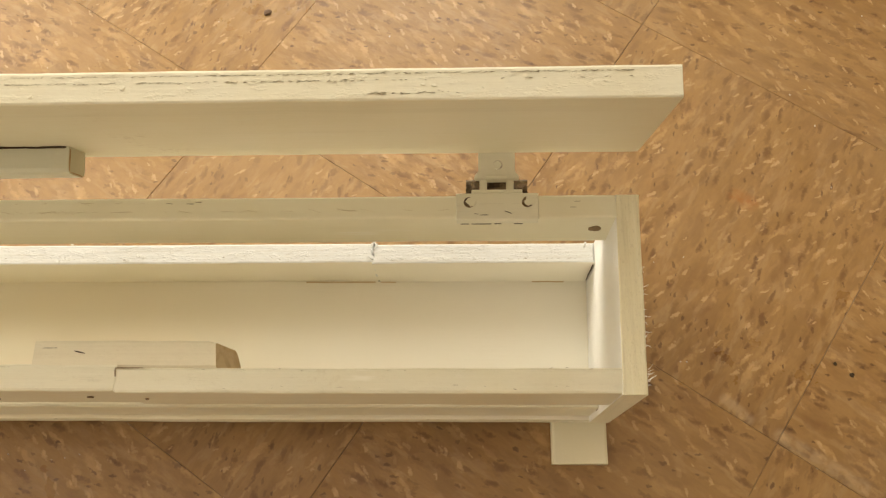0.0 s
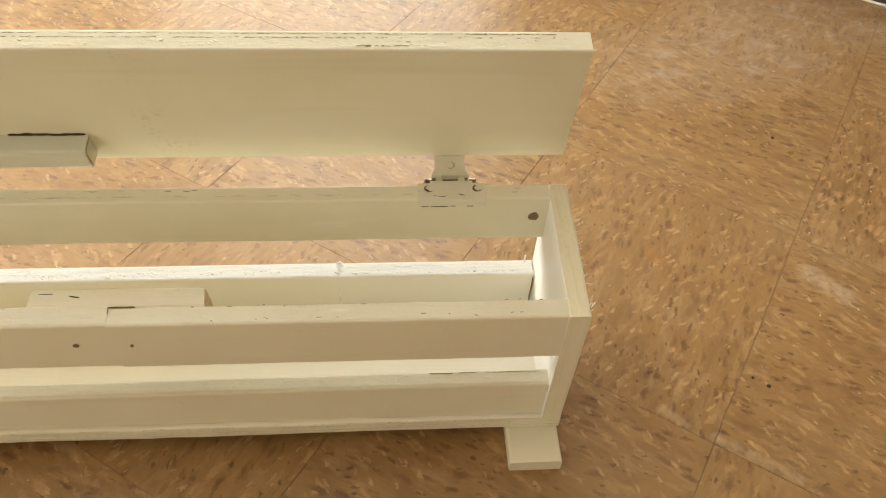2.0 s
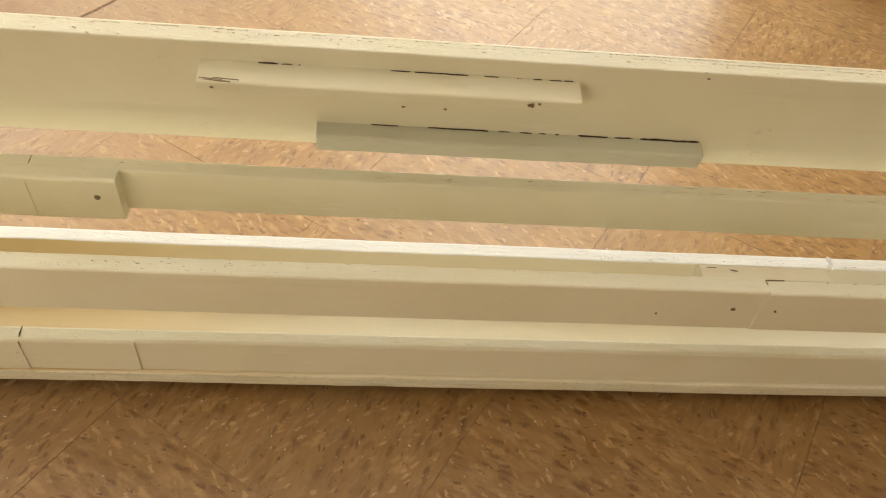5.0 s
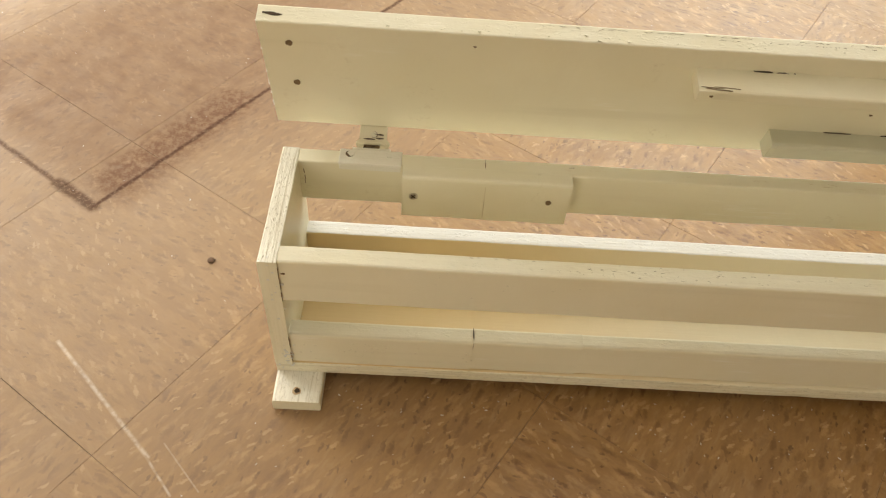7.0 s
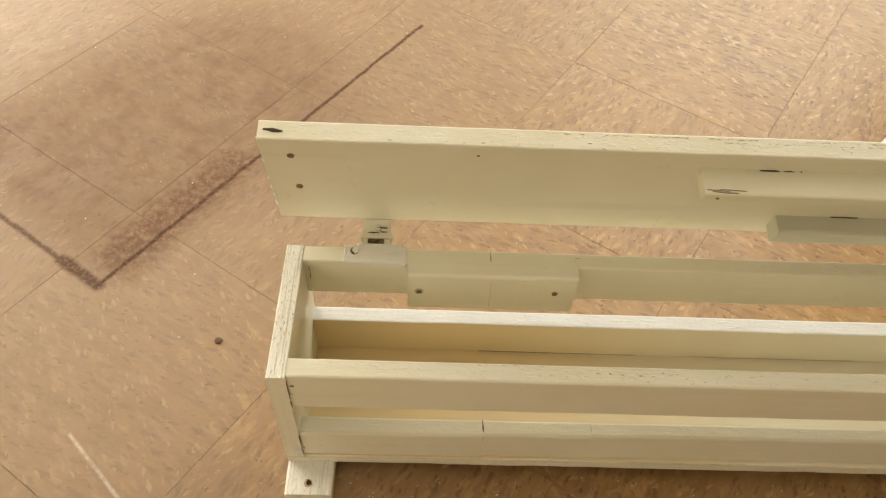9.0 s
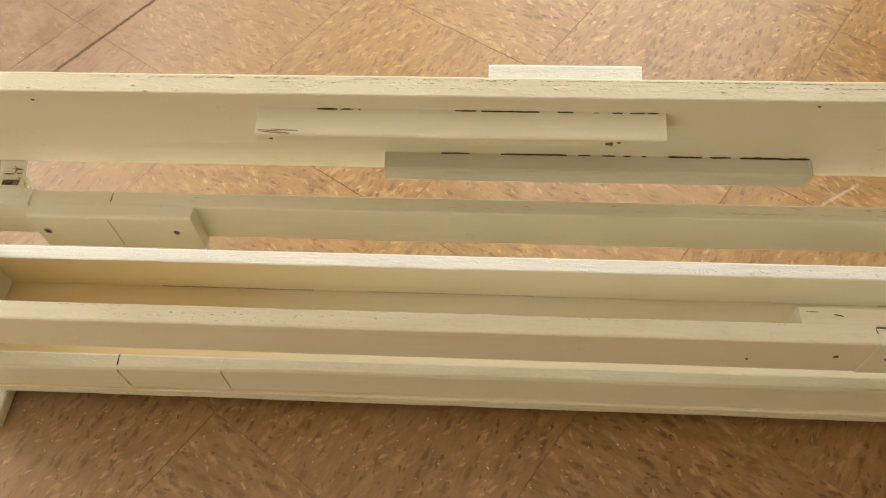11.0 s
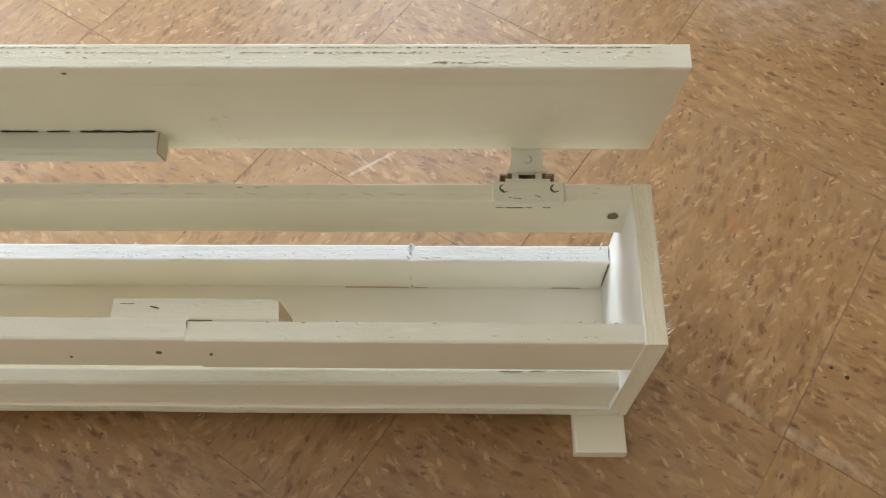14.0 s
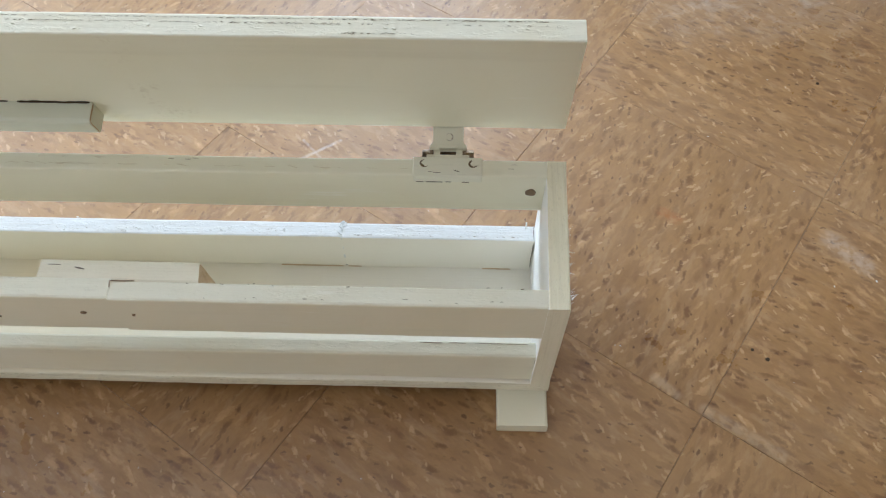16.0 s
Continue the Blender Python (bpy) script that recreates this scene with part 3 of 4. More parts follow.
pieces("front_rail", (-0.0012, -0.0022), (0.0170, 0.0146), 0.1315, TOP, (-0.352,), (paint_x, edge_x), "cream-painted upper front rail with worn top edge", proud=(0.0, 0.0001))
pieces("lower_front_rail", (-0.0006, 0.0006, 0.0022), RAIL, BOARD1 - 0.0002, (0.0793, 0.0800, 0.0802), (-1.031, -0.928), (paint_x, edge_x), "cream-painted lower front rail", 0.0026, 4.0, rise=0.0043)
pieces("back_rail", DEEP - RAIL, DEEP, 0.136, TOP, (-1.029,), paint_x, "cream-painted upper back rail", 0.0016, 8.0, reach=0.003)
pieces("lower_back_rail", DEEP - RAIL, DEEP, BOARD1 - 0.0002, 0.0855, (-0.196,), (paint_x, white_x, paint_x, board_x), "white rough-topped lower back rail", 0.0016, 12.0, proud=(0.0, 0.0012), reach=0.0022)
part("splice_block", bar(rrect(0.106, DEEP - RAIL + 0.004, 0.133, TOP + 0.0002, 0.0028), -1.106, -1.02865, step=0.015, wob=0.0005), paint_x, crate)
part("splice_block", bar(rrect(0.1064, DEEP - RAIL + 0.004, 0.1325, TOP + 0.0001, 0.0028), -1.0289, -0.948, step=0.015, wob=0.0005, seed=3), paint_x, crate)
bm = bar(rrect(0.0140, 0.0335, 0.147, TOP - 0.0006, 0.0024), -0.411, -0.281, step=0.012, wob=0.0006, seed=5)
for v in bm.verts:
    if v.co.x > -0.284:         # end sawn slanting and broken round
        high = max(0.0, (v.co.z - 0.147) / 0.038)
        back = max(0.0, (v.co.y - 0.022) / 0.0115)
        v.co.x += 0.003 - 0.007 * high ** 2 - (0.006 - 0.004 * high) * back
        v.co.y -= 0.0020 * high * back
part("splice_block", bm, (tan_x, tan_x, wood_pale), crate)

# lid, in its own axes: x along, d out from its inner face, s up it
LEAN_A = radians(13.5)
LID = Matrix(((1, 0, 0, 0), (0, -math.cos(LEAN_A), -math.sin(LEAN_A), 0.1675), (0, -math.sin(LEAN_A), math.cos(LEAN_A), 0.1905), (0, 0, 0, 1)))
THICK, TALL = 0.0185, 0.1335
bm = bar(rrect(-THICK, 0, 0, TALL, 0.0014), -LEN - 0.009, 0.003, step=0.018, wob=0.0003, m=LID, seed=20)
for v in bm.verts:
    if v.co.x > 0:              # the end is cut a little slanting
        v.co.x -= 0.0030 * (v.co.z - 0.19) / TALL
lid = part("lid", bm, (paint_x, edge_x), crate, "raised cream-painted plywood lid with torn top edge")
part("cleat", bar(rrect(-0.004, 0.0248, 0.1000, 0.1125, 0.0024), -0.863, -0.533, step=0.018, wob=0.0006, m=LID, seed=30), paint_x, lid, "cream-painted wooden cleat glued along the lid")
part("cleat", bar(rrect(-0.005, 0.0185, 0.0130, 0.0345, 0.0035), -0.767, -0.389, step=0.018, wob=0.0006, m=LID, seed=34), grey_x, lid, "grey-green wooden cleat glued along the lid")
part("handle", bar(rrect(-THICK - 0.041, -THICK, 0.068, 0.0885, 0.003), -0.675, -0.545, step=0.015, wob=0.0006, m=LID, seed=38), white_x, lid, "white-painted wooden handle block on the lid's back")


def crack(parent, p, q, width, up, name="crack", material=None):
    """A thin ragged dark gap from p to q at a surface that looks up along that way."""
    p, q, up = Vector(p), Vector(q), Vector(up).normalized()
    d = q - p
    side = d.cross(up).normalized()
    count = max(3, int(d.length / 0.004))
    bm = bmesh.new()
    rows = []
    for i in range(count + 1):
        c = p + d * (i / count)
        w = width * (0.35 + 0.9 * abs(noise.noise(c * 230 + Vector((width * 9e3, 0, 0))))) * (0.35 if i in (0, count) else 1)
        c = c + side * noise.noise(c * 120) * width * 0.8
        rows.append([bm.verts.new(c + side * a + up * b) for a, b in ((-w, 0.00045), (w, 0.00045), (w, -0.0009), (-w, -0.0009))])
    for a, b in zip(rows, rows[1:]):
        for i in range(4):
            bm.faces.new((a[i], a[(i + 1) % 4], b[(i + 1) % 4], b[i]))
    bm.faces.new(rows[0])
    bm.faces.new(rows[-1])
    bmesh.ops.recalc_face_normals(bm, faces=bm.faces[:])
    return part(name, bm, material or gap_dark, parent)


# ---- hinges ----
def hinge(xc, smeared=False):
    """A surface hinge: painted plate over the back rail, steel knuckle, leaf under the lid. smeared: paint lies over most of it."""
    y_in, z = DEEP - RAIL, TOP
    coat = smear_paint if smeared else hinge_paint
    bm = box(xc - 0.029, xc + 0.029, y_in - 0.0018, DEEP + 0.001, z, z + 0.0017)
    box(xc - 0.0285, xc + 0.0285, y_in - 0.0018, y_in - 0.0002, z - 0.0065, z, bm)
    box(xc - 0.018, xc + 0.018, DEEP + 0.0011, DEEP + 0.004, z - 0.001, z + 0.0015, bm)
    bmesh.ops.bevel(bm, geom=bm.edges[:], offset=0.0005, segments=1, affect="EDGES")
    plate = part("hinge", bm, coat, crate, "paint-smeared steel cabinet hinge")
    for dx in (-0.0195, 0.0212):
        if smeared and dx > 0:
            part("paint_blob", disc((xc + dx - 0.004, 0.131, z + 0.0021), (0, 0, 1), 0.0026, 0.0008, ragged=0.3), coat, plate)
            continue
        screw = part("screw", disc((xc + dx, 0.131, z + 0.0018), (0, 0, 1), 0.0040, 0.001, ragged=0.05), steel_dark, plate, "dark screw under chipped paint")
        part("paint_blob", disc((xc + dx + 0.0013, 0.1314, z + 0.0024), (0, 0, 1), 0.0034, 0.0008, ragged=0.25), coat, screw)
    for a, b, dz in () if smeared else ((-0.026, -0.020, 0.0062), (-0.018, -0.004, 0.0064), (-0.002, 0.003, 0.0060), (0.012, 0.018, 0.0062)):
        crack(plate, (xc + a, y_in - 0.0018, z - dz), (xc + b, y_in - 0.0018, z - dz), 0.00012, (0, -1, 0), "chip")
    for a, b, c, d in () if smeared else ((-0.012, 0.1215, -0.006, 0.1215), (0.005, 0.1245, 0.010, 0.1225), (-0.016, 0.1225, -0.013, 0.1222)):
        crack(plate, (xc + a, b, z + 0.0017), (xc + c, d, z + 0.0017), 0.00028, (0, 0, 1), "chip")
    yk, zk = DEEP + 0.0100, z - 0.0088
    for side in (-1, 1):
        bm = bmesh.new()
        fat = 0.0026 if smeared else 0.0054
        ring = [(yk + fat * math.cos(w * math.pi / 6), zk + fat * math.sin(w * math.pi / 6)) for w in range(12)]
        ends = (side * 0.0125, side * (0.015 if smeared else 0.022))
        bar(ring, xc + min(ends), xc + max(ends), step=9, wob=0, bm=bm)
        part("knuckle", bm, paint_x if smeared else steel_dark, plate, "tarnished steel hinge knuckle")
        part("clip", bar(rrect(yk - 0.0045, yk + 0.0045, zk - 0.003, zk + 0.0046, 0.001), xc + side * 0.0095 - 0.0026, xc + side * 0.0095 + 0.0026, step=9, wob=0), paint_x if smeared else hinge_paint, plate)
    # Dark block between the clips; on the smeared hinge raised as the slot's shade.
    part("spring", bar(rrect(yk - 0.0032, yk + 0.0032, zk - 0.0035, zk + (0.0062 if smeared else 0.0032), 0.0008), xc - 0.0085, xc + 0.0068, step=9, wob=0), steel_dark, plate, "dark steel spring that also stands for the hinge's shaded slot")
    slope = math.tan(LEAN_A)

    def leaf_z(y):
        """Flat under the lid, then falling forward to the knuckle."""
        return 0.1898 + (y - 0.1675) * (slope if y > 0.1675 else 0.45) - max(0.0, 0.1510 - y) * 1.1

    bm = bmesh.new()
    rows = []
    for y, half in ((0.1480, 0.0120), (0.1495, 0.0145), (0.1515, 0.0160), (0.1535, 0.0155), (0.1560, 0.0130), (0.1675, 0.0130), (0.1840, 0.0130)):
        rows.append([bm.verts.new((xc + sx * half, y, leaf_z(y) - dz)) for sx, dz in ((-1, 0), (1, 0), (1, 0.0016), (-1, 0.0016))])
    for a, b in zip(rows, rows[1:]):
        for i in range(4):
            bm.faces.new((a[i], a[(i + 1) % 4], b[(i + 1) % 4], b[i]))
    bm.faces.new(rows[0])
    bm.faces.new(rows[-1])
    bmesh.ops.recalc_face_normals(bm, faces=bm.faces[:])
    leaf = part("leaf", bm, paint_x if smeared else hinge_paint, plate, "painted steel hinge leaf")
    part("tab", bar(rrect(0.1500, 0.1526, leaf_z(0.151) - 0.001, leaf_z(0.151) + 0.0022, 0.0008), xc - 0.0075, xc + 0.0075, step=9, wob=0), paint_x if smeared else hinge_paint, leaf)
    up = (0, -0.41, 0.91)
    part("rivet", disc((xc + 0.001, 0.1600, leaf_z(0.160) + 0.0004), up, 0.0034, 0.0008), chrome, leaf)
    part("rivet_top", disc((xc + 0.0004, 0.1597, leaf_z(0.160) + 0.0008), up, 0.0028, 0.0008, ragged=0.1), hinge_paint, leaf)
    if smeared:
        for a, y, b in ((-0.009, 0.1555, 0.002), (0.003, 0.1565, 0.010), (0.000, 0.1600, 0.010)):
            crack(leaf, (xc + a, y, leaf_z(y) + 0.0008), (xc + b, y, leaf_z(y) + 0.0008), 0.0008, up, "chip")
    return plate


hinge(-0.0965)
hinge(-1.1365, True)

# ---- holes, cracks and splinters ----
by_name = {}
for ob in crate.children_recursive:
    by_name.setdefault(ob.name.split(".")[0], []).append(ob)
front_left, front_right = by_name["front_rail"]
back_left, back_right = by_name["back_rail"]
panel_left, panel_right = by_name["end_panel"]
block_a, block_b, block_c = by_name["splice_block"]
cleat_up, cleat_low = by_name["cleat"]
low_left, low_right = by_name["lower_back_rail"]


def hole(x, y, z, r, parent, normal=(0, -1, 0), material=None, squash=1.0):
    return part("hole", disc((x, y, z), normal, r, 0.0012, ragged=0.12, squash=squash), material or gap_dark, parent)


hole(-0.0257, DEEP - RAIL - 0.0003, 0.1640, 0.0046, back_right, material=hole_brown)
hole(-0.3785, -0.0016, 0.1615, 0.0023, front_left, material=hole_brown, squash=0.8)
hole(-0.3385, -0.0029, 0.1615, 0.0012, front_right, material=hole_brown)
hole(-0.449, -0.0016, 0.152, 0.0011, front_left, material=hole_brown)
hole(-0.968, 0.1059, 0.1630, 0.0028, block_b, material=hole_brown)
hole(-1.199, -0.0016, 0.170, 0.0019, front_left, material=hole_brown, squash=0.5)
for x, s_up in ((-1.204, 0.1105), (-1.203, 0.0600)):
    part("hole", disc(LID @ Vector((x, 0.0004, s_up)), LID.to_3x3() @ Vector((0, 1, 0)), 0.0030, 0.0012, ragged=0.12), hole_brown, lid)
for x, s_up, r in ((-0.855, 0.085, 0.0014), (-0.419, 0.1268, 0.0014), (-1.05, 0.12, 0.0012), (-0.648, 0.064, 0.0015), (-0.687, 0.064, 0.0014)):
    part("knot", disc(LID @ Vector((x, 0.0004, s_up)), LID.to_3x3() @ Vector((0, 1, 0)), r, 0.0012, ragged=0.5, squash=0.6), hole_brown, lid)

for x, s_up, r in ((-0.577, 0.1062, 0.0032), (-0.570, 0.1085, 0.0013), (-0.851, 0.1065, 0.0016)):
    part("knot", disc(LID @ Vector((x, 0.0250, s_up)), LID.to_3x3() @ Vector((0, 1, 0)), r, 0.0012, ragged=0.5, squash=0.7), hole_brown, cleat_up)

screw = part("screw", disc((-1.095, 0.1060, 0.1615), (0, -1, 0), 0.0042, 0.0014, 18), chrome, block_a, "dark cross-head screw")
for turn in (40, 130):
    bm = bmesh.new()
    box(-0.0026, 0.0026, -0.0004, 0.0002, -0.0005, 0.0005, bm, Matrix.Translation((-1.095, 0.1054, 0.1615)) @ Matrix.Rotation(radians(turn), 4, "Y"))
    part("slot", bm, gap_dark, screw)


OUT = LID.to_3x3() @ Vector((0, 1, 0.25))
for a, b, w in ((-0.814, -0.797, 0.0008), (-0.796, -0.784, 0.0008), (-0.780, -0.778, 0.0009), (-0.701, -0.684, 0.0004), (-0.680, -0.633, 0.0008), (-0.619, -0.606, 0.0008), (-0.590, -0.585, 0.0006), (-0.575, -0.567, 0.0007), (-0.561, -0.549, 0.0008), (-0.547, -0.535, 0.0009)):
    crack(cleat_up, LID @ Vector((a, 0.0006, 0.1126)), LID @ Vector((b, 0.0006, 0.1126)), w, OUT)
for a, b, w in ((-0.716, -0.690, 0.0004), (-0.662, -0.603, 0.0009), (-0.593, -0.582, 0.0005), (-0.572, -0.560, 0.0007), (-0.553, -0.546, 0.0006), (-0.537, -0.533, 0.0008), (-0.514, -0.484, 0.0013), (-0.477, -0.459, 0.0010), (-0.451, -0.391, 0.0016)):
    crack(cleat_low, LID @ Vector((a, 0.0006, 0.0352)), LID @ Vector((b, 0.0006, 0.0352)), w, OUT)
for a, b, d in ((-0.861, -0.842, 0.0205), (-0.857, -0.835, 0.0222), (-0.850, -0.828, 0.0198)):
    crack(cleat_up, LID @ Vector((a, d, 0.1126)), LID @ Vector((b, d + 0.001, 0.1126)), 0.0005, LID.to_3x3() @ Vector((0, 0, 1)), "crack", hole_brown)
UP_LID = LID.to_3x3() @ Vector((0, 0, 1))
crack(cleat_low, LID @ Vector((-0.3888, 0.0015, 0.0335)), LID @ Vector((-0.3888, 0.0170, 0.0335)), 0.0011, (1, 0, 0.4), "bare_edge", wood_raw)
crack(cleat_low, LID @ Vector((-0.3888, 0.0170, 0.0320)), LID @ Vector((-0.3888, 0.0175, 0.0155)), 0.0008, (1, -0.4, 0), "bare_edge", wood_raw)
crack(lid, LID @ Vector((-1.224, -0.010, TALL)), LID @ Vector((-1.208, -0.0085, TALL)), 0.0022, UP_LID)
random.seed(11)


def flecks(parent, m, bands, material=None):
    """Bands of tiny torn places in the paint along x, at height 0 of m. A band: from, to, y, spread, count, length."""
    bm = bmesh.new()
    for x0, x1, y, spread, count, size in bands:
        for _ in range(count):
            x = random.uniform(x0, x1)
            if noise.noise(Vector((x * 40, y * 900, count))) < -0.35:
                continue
            c = Vector((x, y + random.gauss(0, spread), 0))
            long, wide, slant = size * random.uniform(0.4, 2.0), random.uniform(0.00004, 0.00013), random.uniform(-0.35, 0.25)
            t = Vector((math.cos(slant), math.sin(slant), 0)) * long / 2
            o = Vector((-math.sin(slant), math.cos(slant), 0)) * wide
            ring = [c - t, c - t * 0.2 - o, c + t, c + t * 0.3 + o]
            top = [bm.verts.new(m @ (q + Vector((0, 0, 0.00022)))) for q in ring]
            low = [bm.verts.new(m @ (q - Vector((0, 0, 0.0006)))) for q in ring]
            bm.faces.new(top)
            for a in range(4):
                bm.faces.new((top[a - 1], low[a - 1], low[a], top[a]))
    bmesh.ops.recalc_face_normals(bm, faces=bm.faces[:])
    return tagged(part("torn_paint", bm, material or ply_torn, parent), "", "", "", "stuff")


flecks(lid, LID @ Matrix.Translation((0, 0, TALL)), (
    (-0.66, -0.02, -0.0153, 0.00017, 430, 0.0015), (-0.42, -0.17, -0.0114, 0.00026, 200, 0.0013), (-0.85, -0.02, -0.0118, 0.00020, 150, 0.0015),
    (-0.170, -0.120, -0.0042, 0.00040, 34, 0.0014), (-1.00, -0.62, -0.0150, 0.00035, 130, 0.0022)))
flecks(front_left, Matrix.Translation((0, 0, TOP)), ((-1.15, -0.38, 0.0148, 0.0004, 34, 0.0020), (-0.95, -0.70, 0.0100, 0.0012, 30, 0.0020), (-1.00, -0.78, 0.0040, 0.0018, 36, 0.0012)))
flecks(front_right, Matrix.Translation((0, 0, TOP + 0.0006)), ((-0.33, -0.03, 0.0128, 0.0008, 10, 0.0016), (-0.30, -0.03, 0.0020, 0.0008, 10, 0.0020)))
flecks(low_left, Matrix.Translation((0, 0, 0.0856)), ((-0.60, -0.21, 0.1255, 0.0014, 45, 0.0011),))
flecks(low_right, Matrix.Translation((0, 0, 0.0868)), ((-0.185, -0.03, 0.1225, 0.0003, 34, 0.0012),))
# notch where the two front rails meet
crack(front_right, (-0.3525, 0.0144, TOP + 0.0004), (-0.334, 0.0144, TOP + 0.0003), 0.0004, (0, 0, 1), "crack", hole_brown)
crack(front_right, (-0.3525, 0.0140, TOP + 0.0004), (-0.3520, 0.0085, TOP + 0.0004), 0.0006, (0, 0, 1), "crack", hole_brown)
crack(block_c, (-0.383, 0.0262, TOP - 0.0006), (-0.3755, 0.0245, TOP - 0.0006), 0.0009, (0, 0, 1))
for x, y in ((-0.405, 0.0280),):
    crack(block_c, (x, y, TOP - 0.0006), (x + 0.010, y, TOP - 0.0006), 0.00018, (0, 0, 1))
flecks(back_right, Matrix.Translation((0, 0, TOP)), (
    (-0.72, -0.02, 0.1262, 0.00010, 75, 0.0070), (-0.45, -0.34, 0.1332, 0.00010, 8, 0.0050), (-0.95, -0.60, 0.1290, 0.00015, 12, 0.0060)), grain_faint)
for x, y in ((-0.333, 0.1325), (-0.318, 0.1322), (-0.312, 0.1335), (-0.043, 0.1318), (-0.046, 0.1275), (-0.56, 0.1318), (-0.95, 0.131), (-0.64, 0.129)):
    crack(back_right, (x, y, TOP), (x + 0.005, y, TOP), 0.0003, (0, 0, 1), "tear", ply_torn)
# dark grain where the back rail meets the board
crack(low_left, (-1.03, DEEP - RAIL - 0.0002, 0.0348), (-0.86, DEEP - RAIL - 0.0002, 0.0346), 0.0002, (0, -1, 0), "crack", ply_torn)
crack(low_left, (-0.80, DEEP - RAIL - 0.0002, 0.0346), (-0.62, DEEP - RAIL - 0.0002, 0.0346), 0.0002, (0, -1, 0), "crack", grain_faint)
# open joints between the lengths of rail
low_front = by_name["lower_front_rail"]
crack(low_front[1], (-1.0308, 0.0040, 0.0800), (-1.0312, 0.0165, 0.0800), 0.0007, (0, 0, 1))
crack(low_front[1], (-1.0306, 0.0002, 0.0780), (-1.0308, 0.0002, 0.0690), 0.0003, (0, -1, 0), "crack", hole_brown)
crack(back_left, (-1.0290, 0.1240, TOP), (-1.0292, 0.1355, TOP), 0.0006, (0, 0, 1), "crack", hole_brown)
crack(block_b, (-1.0286, 0.1062, 0.1790), (-1.0280, 0.1062, 0.1360), 0.0004, (0, -1, 0), "seam", grain_faint)
for x, z, w in ((-1.1985, 0.176, 0.0008), (-1.1980, 0.168, 0.0007), (-1.1982, 0.163, 0.0006)):
    crack(back_left, (x, DEEP - RAIL - 0.0002, z), (x + 0.0006, DEEP - RAIL - 0.0002, z - 0.006), w, (0, -1, 0), "crack", hole_brown)


def lumps(parent, spots, material):
    """Dried drips and grains in the paint. A spot: middle, spread along x, spread across, which way it looks, count, size."""
    bm = bmesh.new()
    for (x, y, z), sx, sy, way, count, size in spots:
        for _ in range(count):
            off = random.gauss(0, sy)
            c = Vector((x + random.gauss(0, sx), y + (off if way[2] else 0), z + (0 if way[2] else off)))
            disc(c, way, size * random.uniform(0.5, 1.5), 0.0006 * random.uniform(0.4, 1.4), 7, bm, 0.5, random.uniform(0.4, 1))
    return tagged(part("paint_lumps", bm, material, parent), "", "", "", "stuff")


UP, FRONT = (0, 0, 1), (0, -1, 0)
lumps(front_left, (((-1.04, 0.006, TOP), 0.012, 0.0030, UP, 26, 0.0009), ((-1.10, 0.008, TOP), 0.03, 0.003, UP, 12, 0.0008), ((-0.97, 0.005, TOP), 0.02, 0.0025, UP, 16, 0.0007),
                   ((-1.04, -0.0014, 0.165), 0.05, 0.010, FRONT, 9, 0.0007), ((-0.60, -0.0014, 0.158), 0.010, 0.006, FRONT, 5, 0.0009)), edge_x)
lumps(low_front[0], (((-1.13, -0.0008, 0.060), 0.020, 0.008, FRONT, 30, 0.0007), ((-1.19, -0.0008, 0.055), 0.008, 0.012, FRONT, 10, 0.0008), ((-1.035, -0.0008, 0.055), 0.006, 0.008, FRONT, 8, 0.0007)), edge_x)
lumps(panel_left, (((-LEN + 0.012, -0.0032, 0.045), 0.004, 0.010, FRONT, 22, 0.0012), ((-LEN + 0.012, -0.0032, 0.150), 0.003, 0.02, FRONT, 12, 0.0009)), white_x)
lumps(low_left, (((-0.48, 0.128, 0.0856), 0.16, 0.004, UP, 24, 0.0007), ((-0.95, 0.128, 0.0856), 0.12, 0.004, UP, 18, 0.0007)), white_x)
lumps(lid, [(LID @ Vector((x, y, TALL)), sx, 0.002, UP, n, 0.0009) for x, y, sx, n in ((-0.98, -0.006, 0.08, 30), (-0.70, -0.010, 0.12, 22), (-0.42, -0.002, 0.02, 8), (-0.25, -0.010, 0.12, 14))], edge_x)
# gap and nail at the end of the white rail
crack(low_right, (-END + 0.0012, DEEP - RAIL - 0.0016, 0.083), (-END + 0.0012, DEEP - RAIL - 0.0016, 0.040), 0.0005, (0, -1, 0))
crack(low_right, (-END + 0.0016, DEEP - 0.002, 0.0866), (-END + 0.0010, DEEP - RAIL + 0.001, 0.0866), 0.0005, (0, 0, 1))
part("nail", bar(rrect(0.1318, 0.1332, 0.0855, 0.0970, 0.0003), -0.0232, -0.0220, step=9, wob=0), white_x, low_right, "small white-painted nail")
bm = bmesh.new()
for n in range(9):
    f = n / 8
    p = Vector((-0.1962 + 0.0012 * math.sin(n * 2.1), DEEP - 0.001 - RAIL * f, 0.0865)) if n < 6 else Vector((-0.1958, DEEP - RAIL - 0.0004, 0.084 - (n - 6) * 0.016))
    disc(p, (0, 0, 1) if n < 6 else (0, -1, 0), 0.0019 + 0.0008 * math.sin(n * 1.7), 0.0011, 8, bm, 0.4)
part("paint_ridge", bm, white_x, low_right, "thick ridge of white paint at the joint")
crack(low_right, (-0.1975, DEEP - RAIL - 0.0004, 0.0352), (-0.165, DEEP - RAIL - 0.0004, 0.0350), 0.0005, (0, -1, 0))
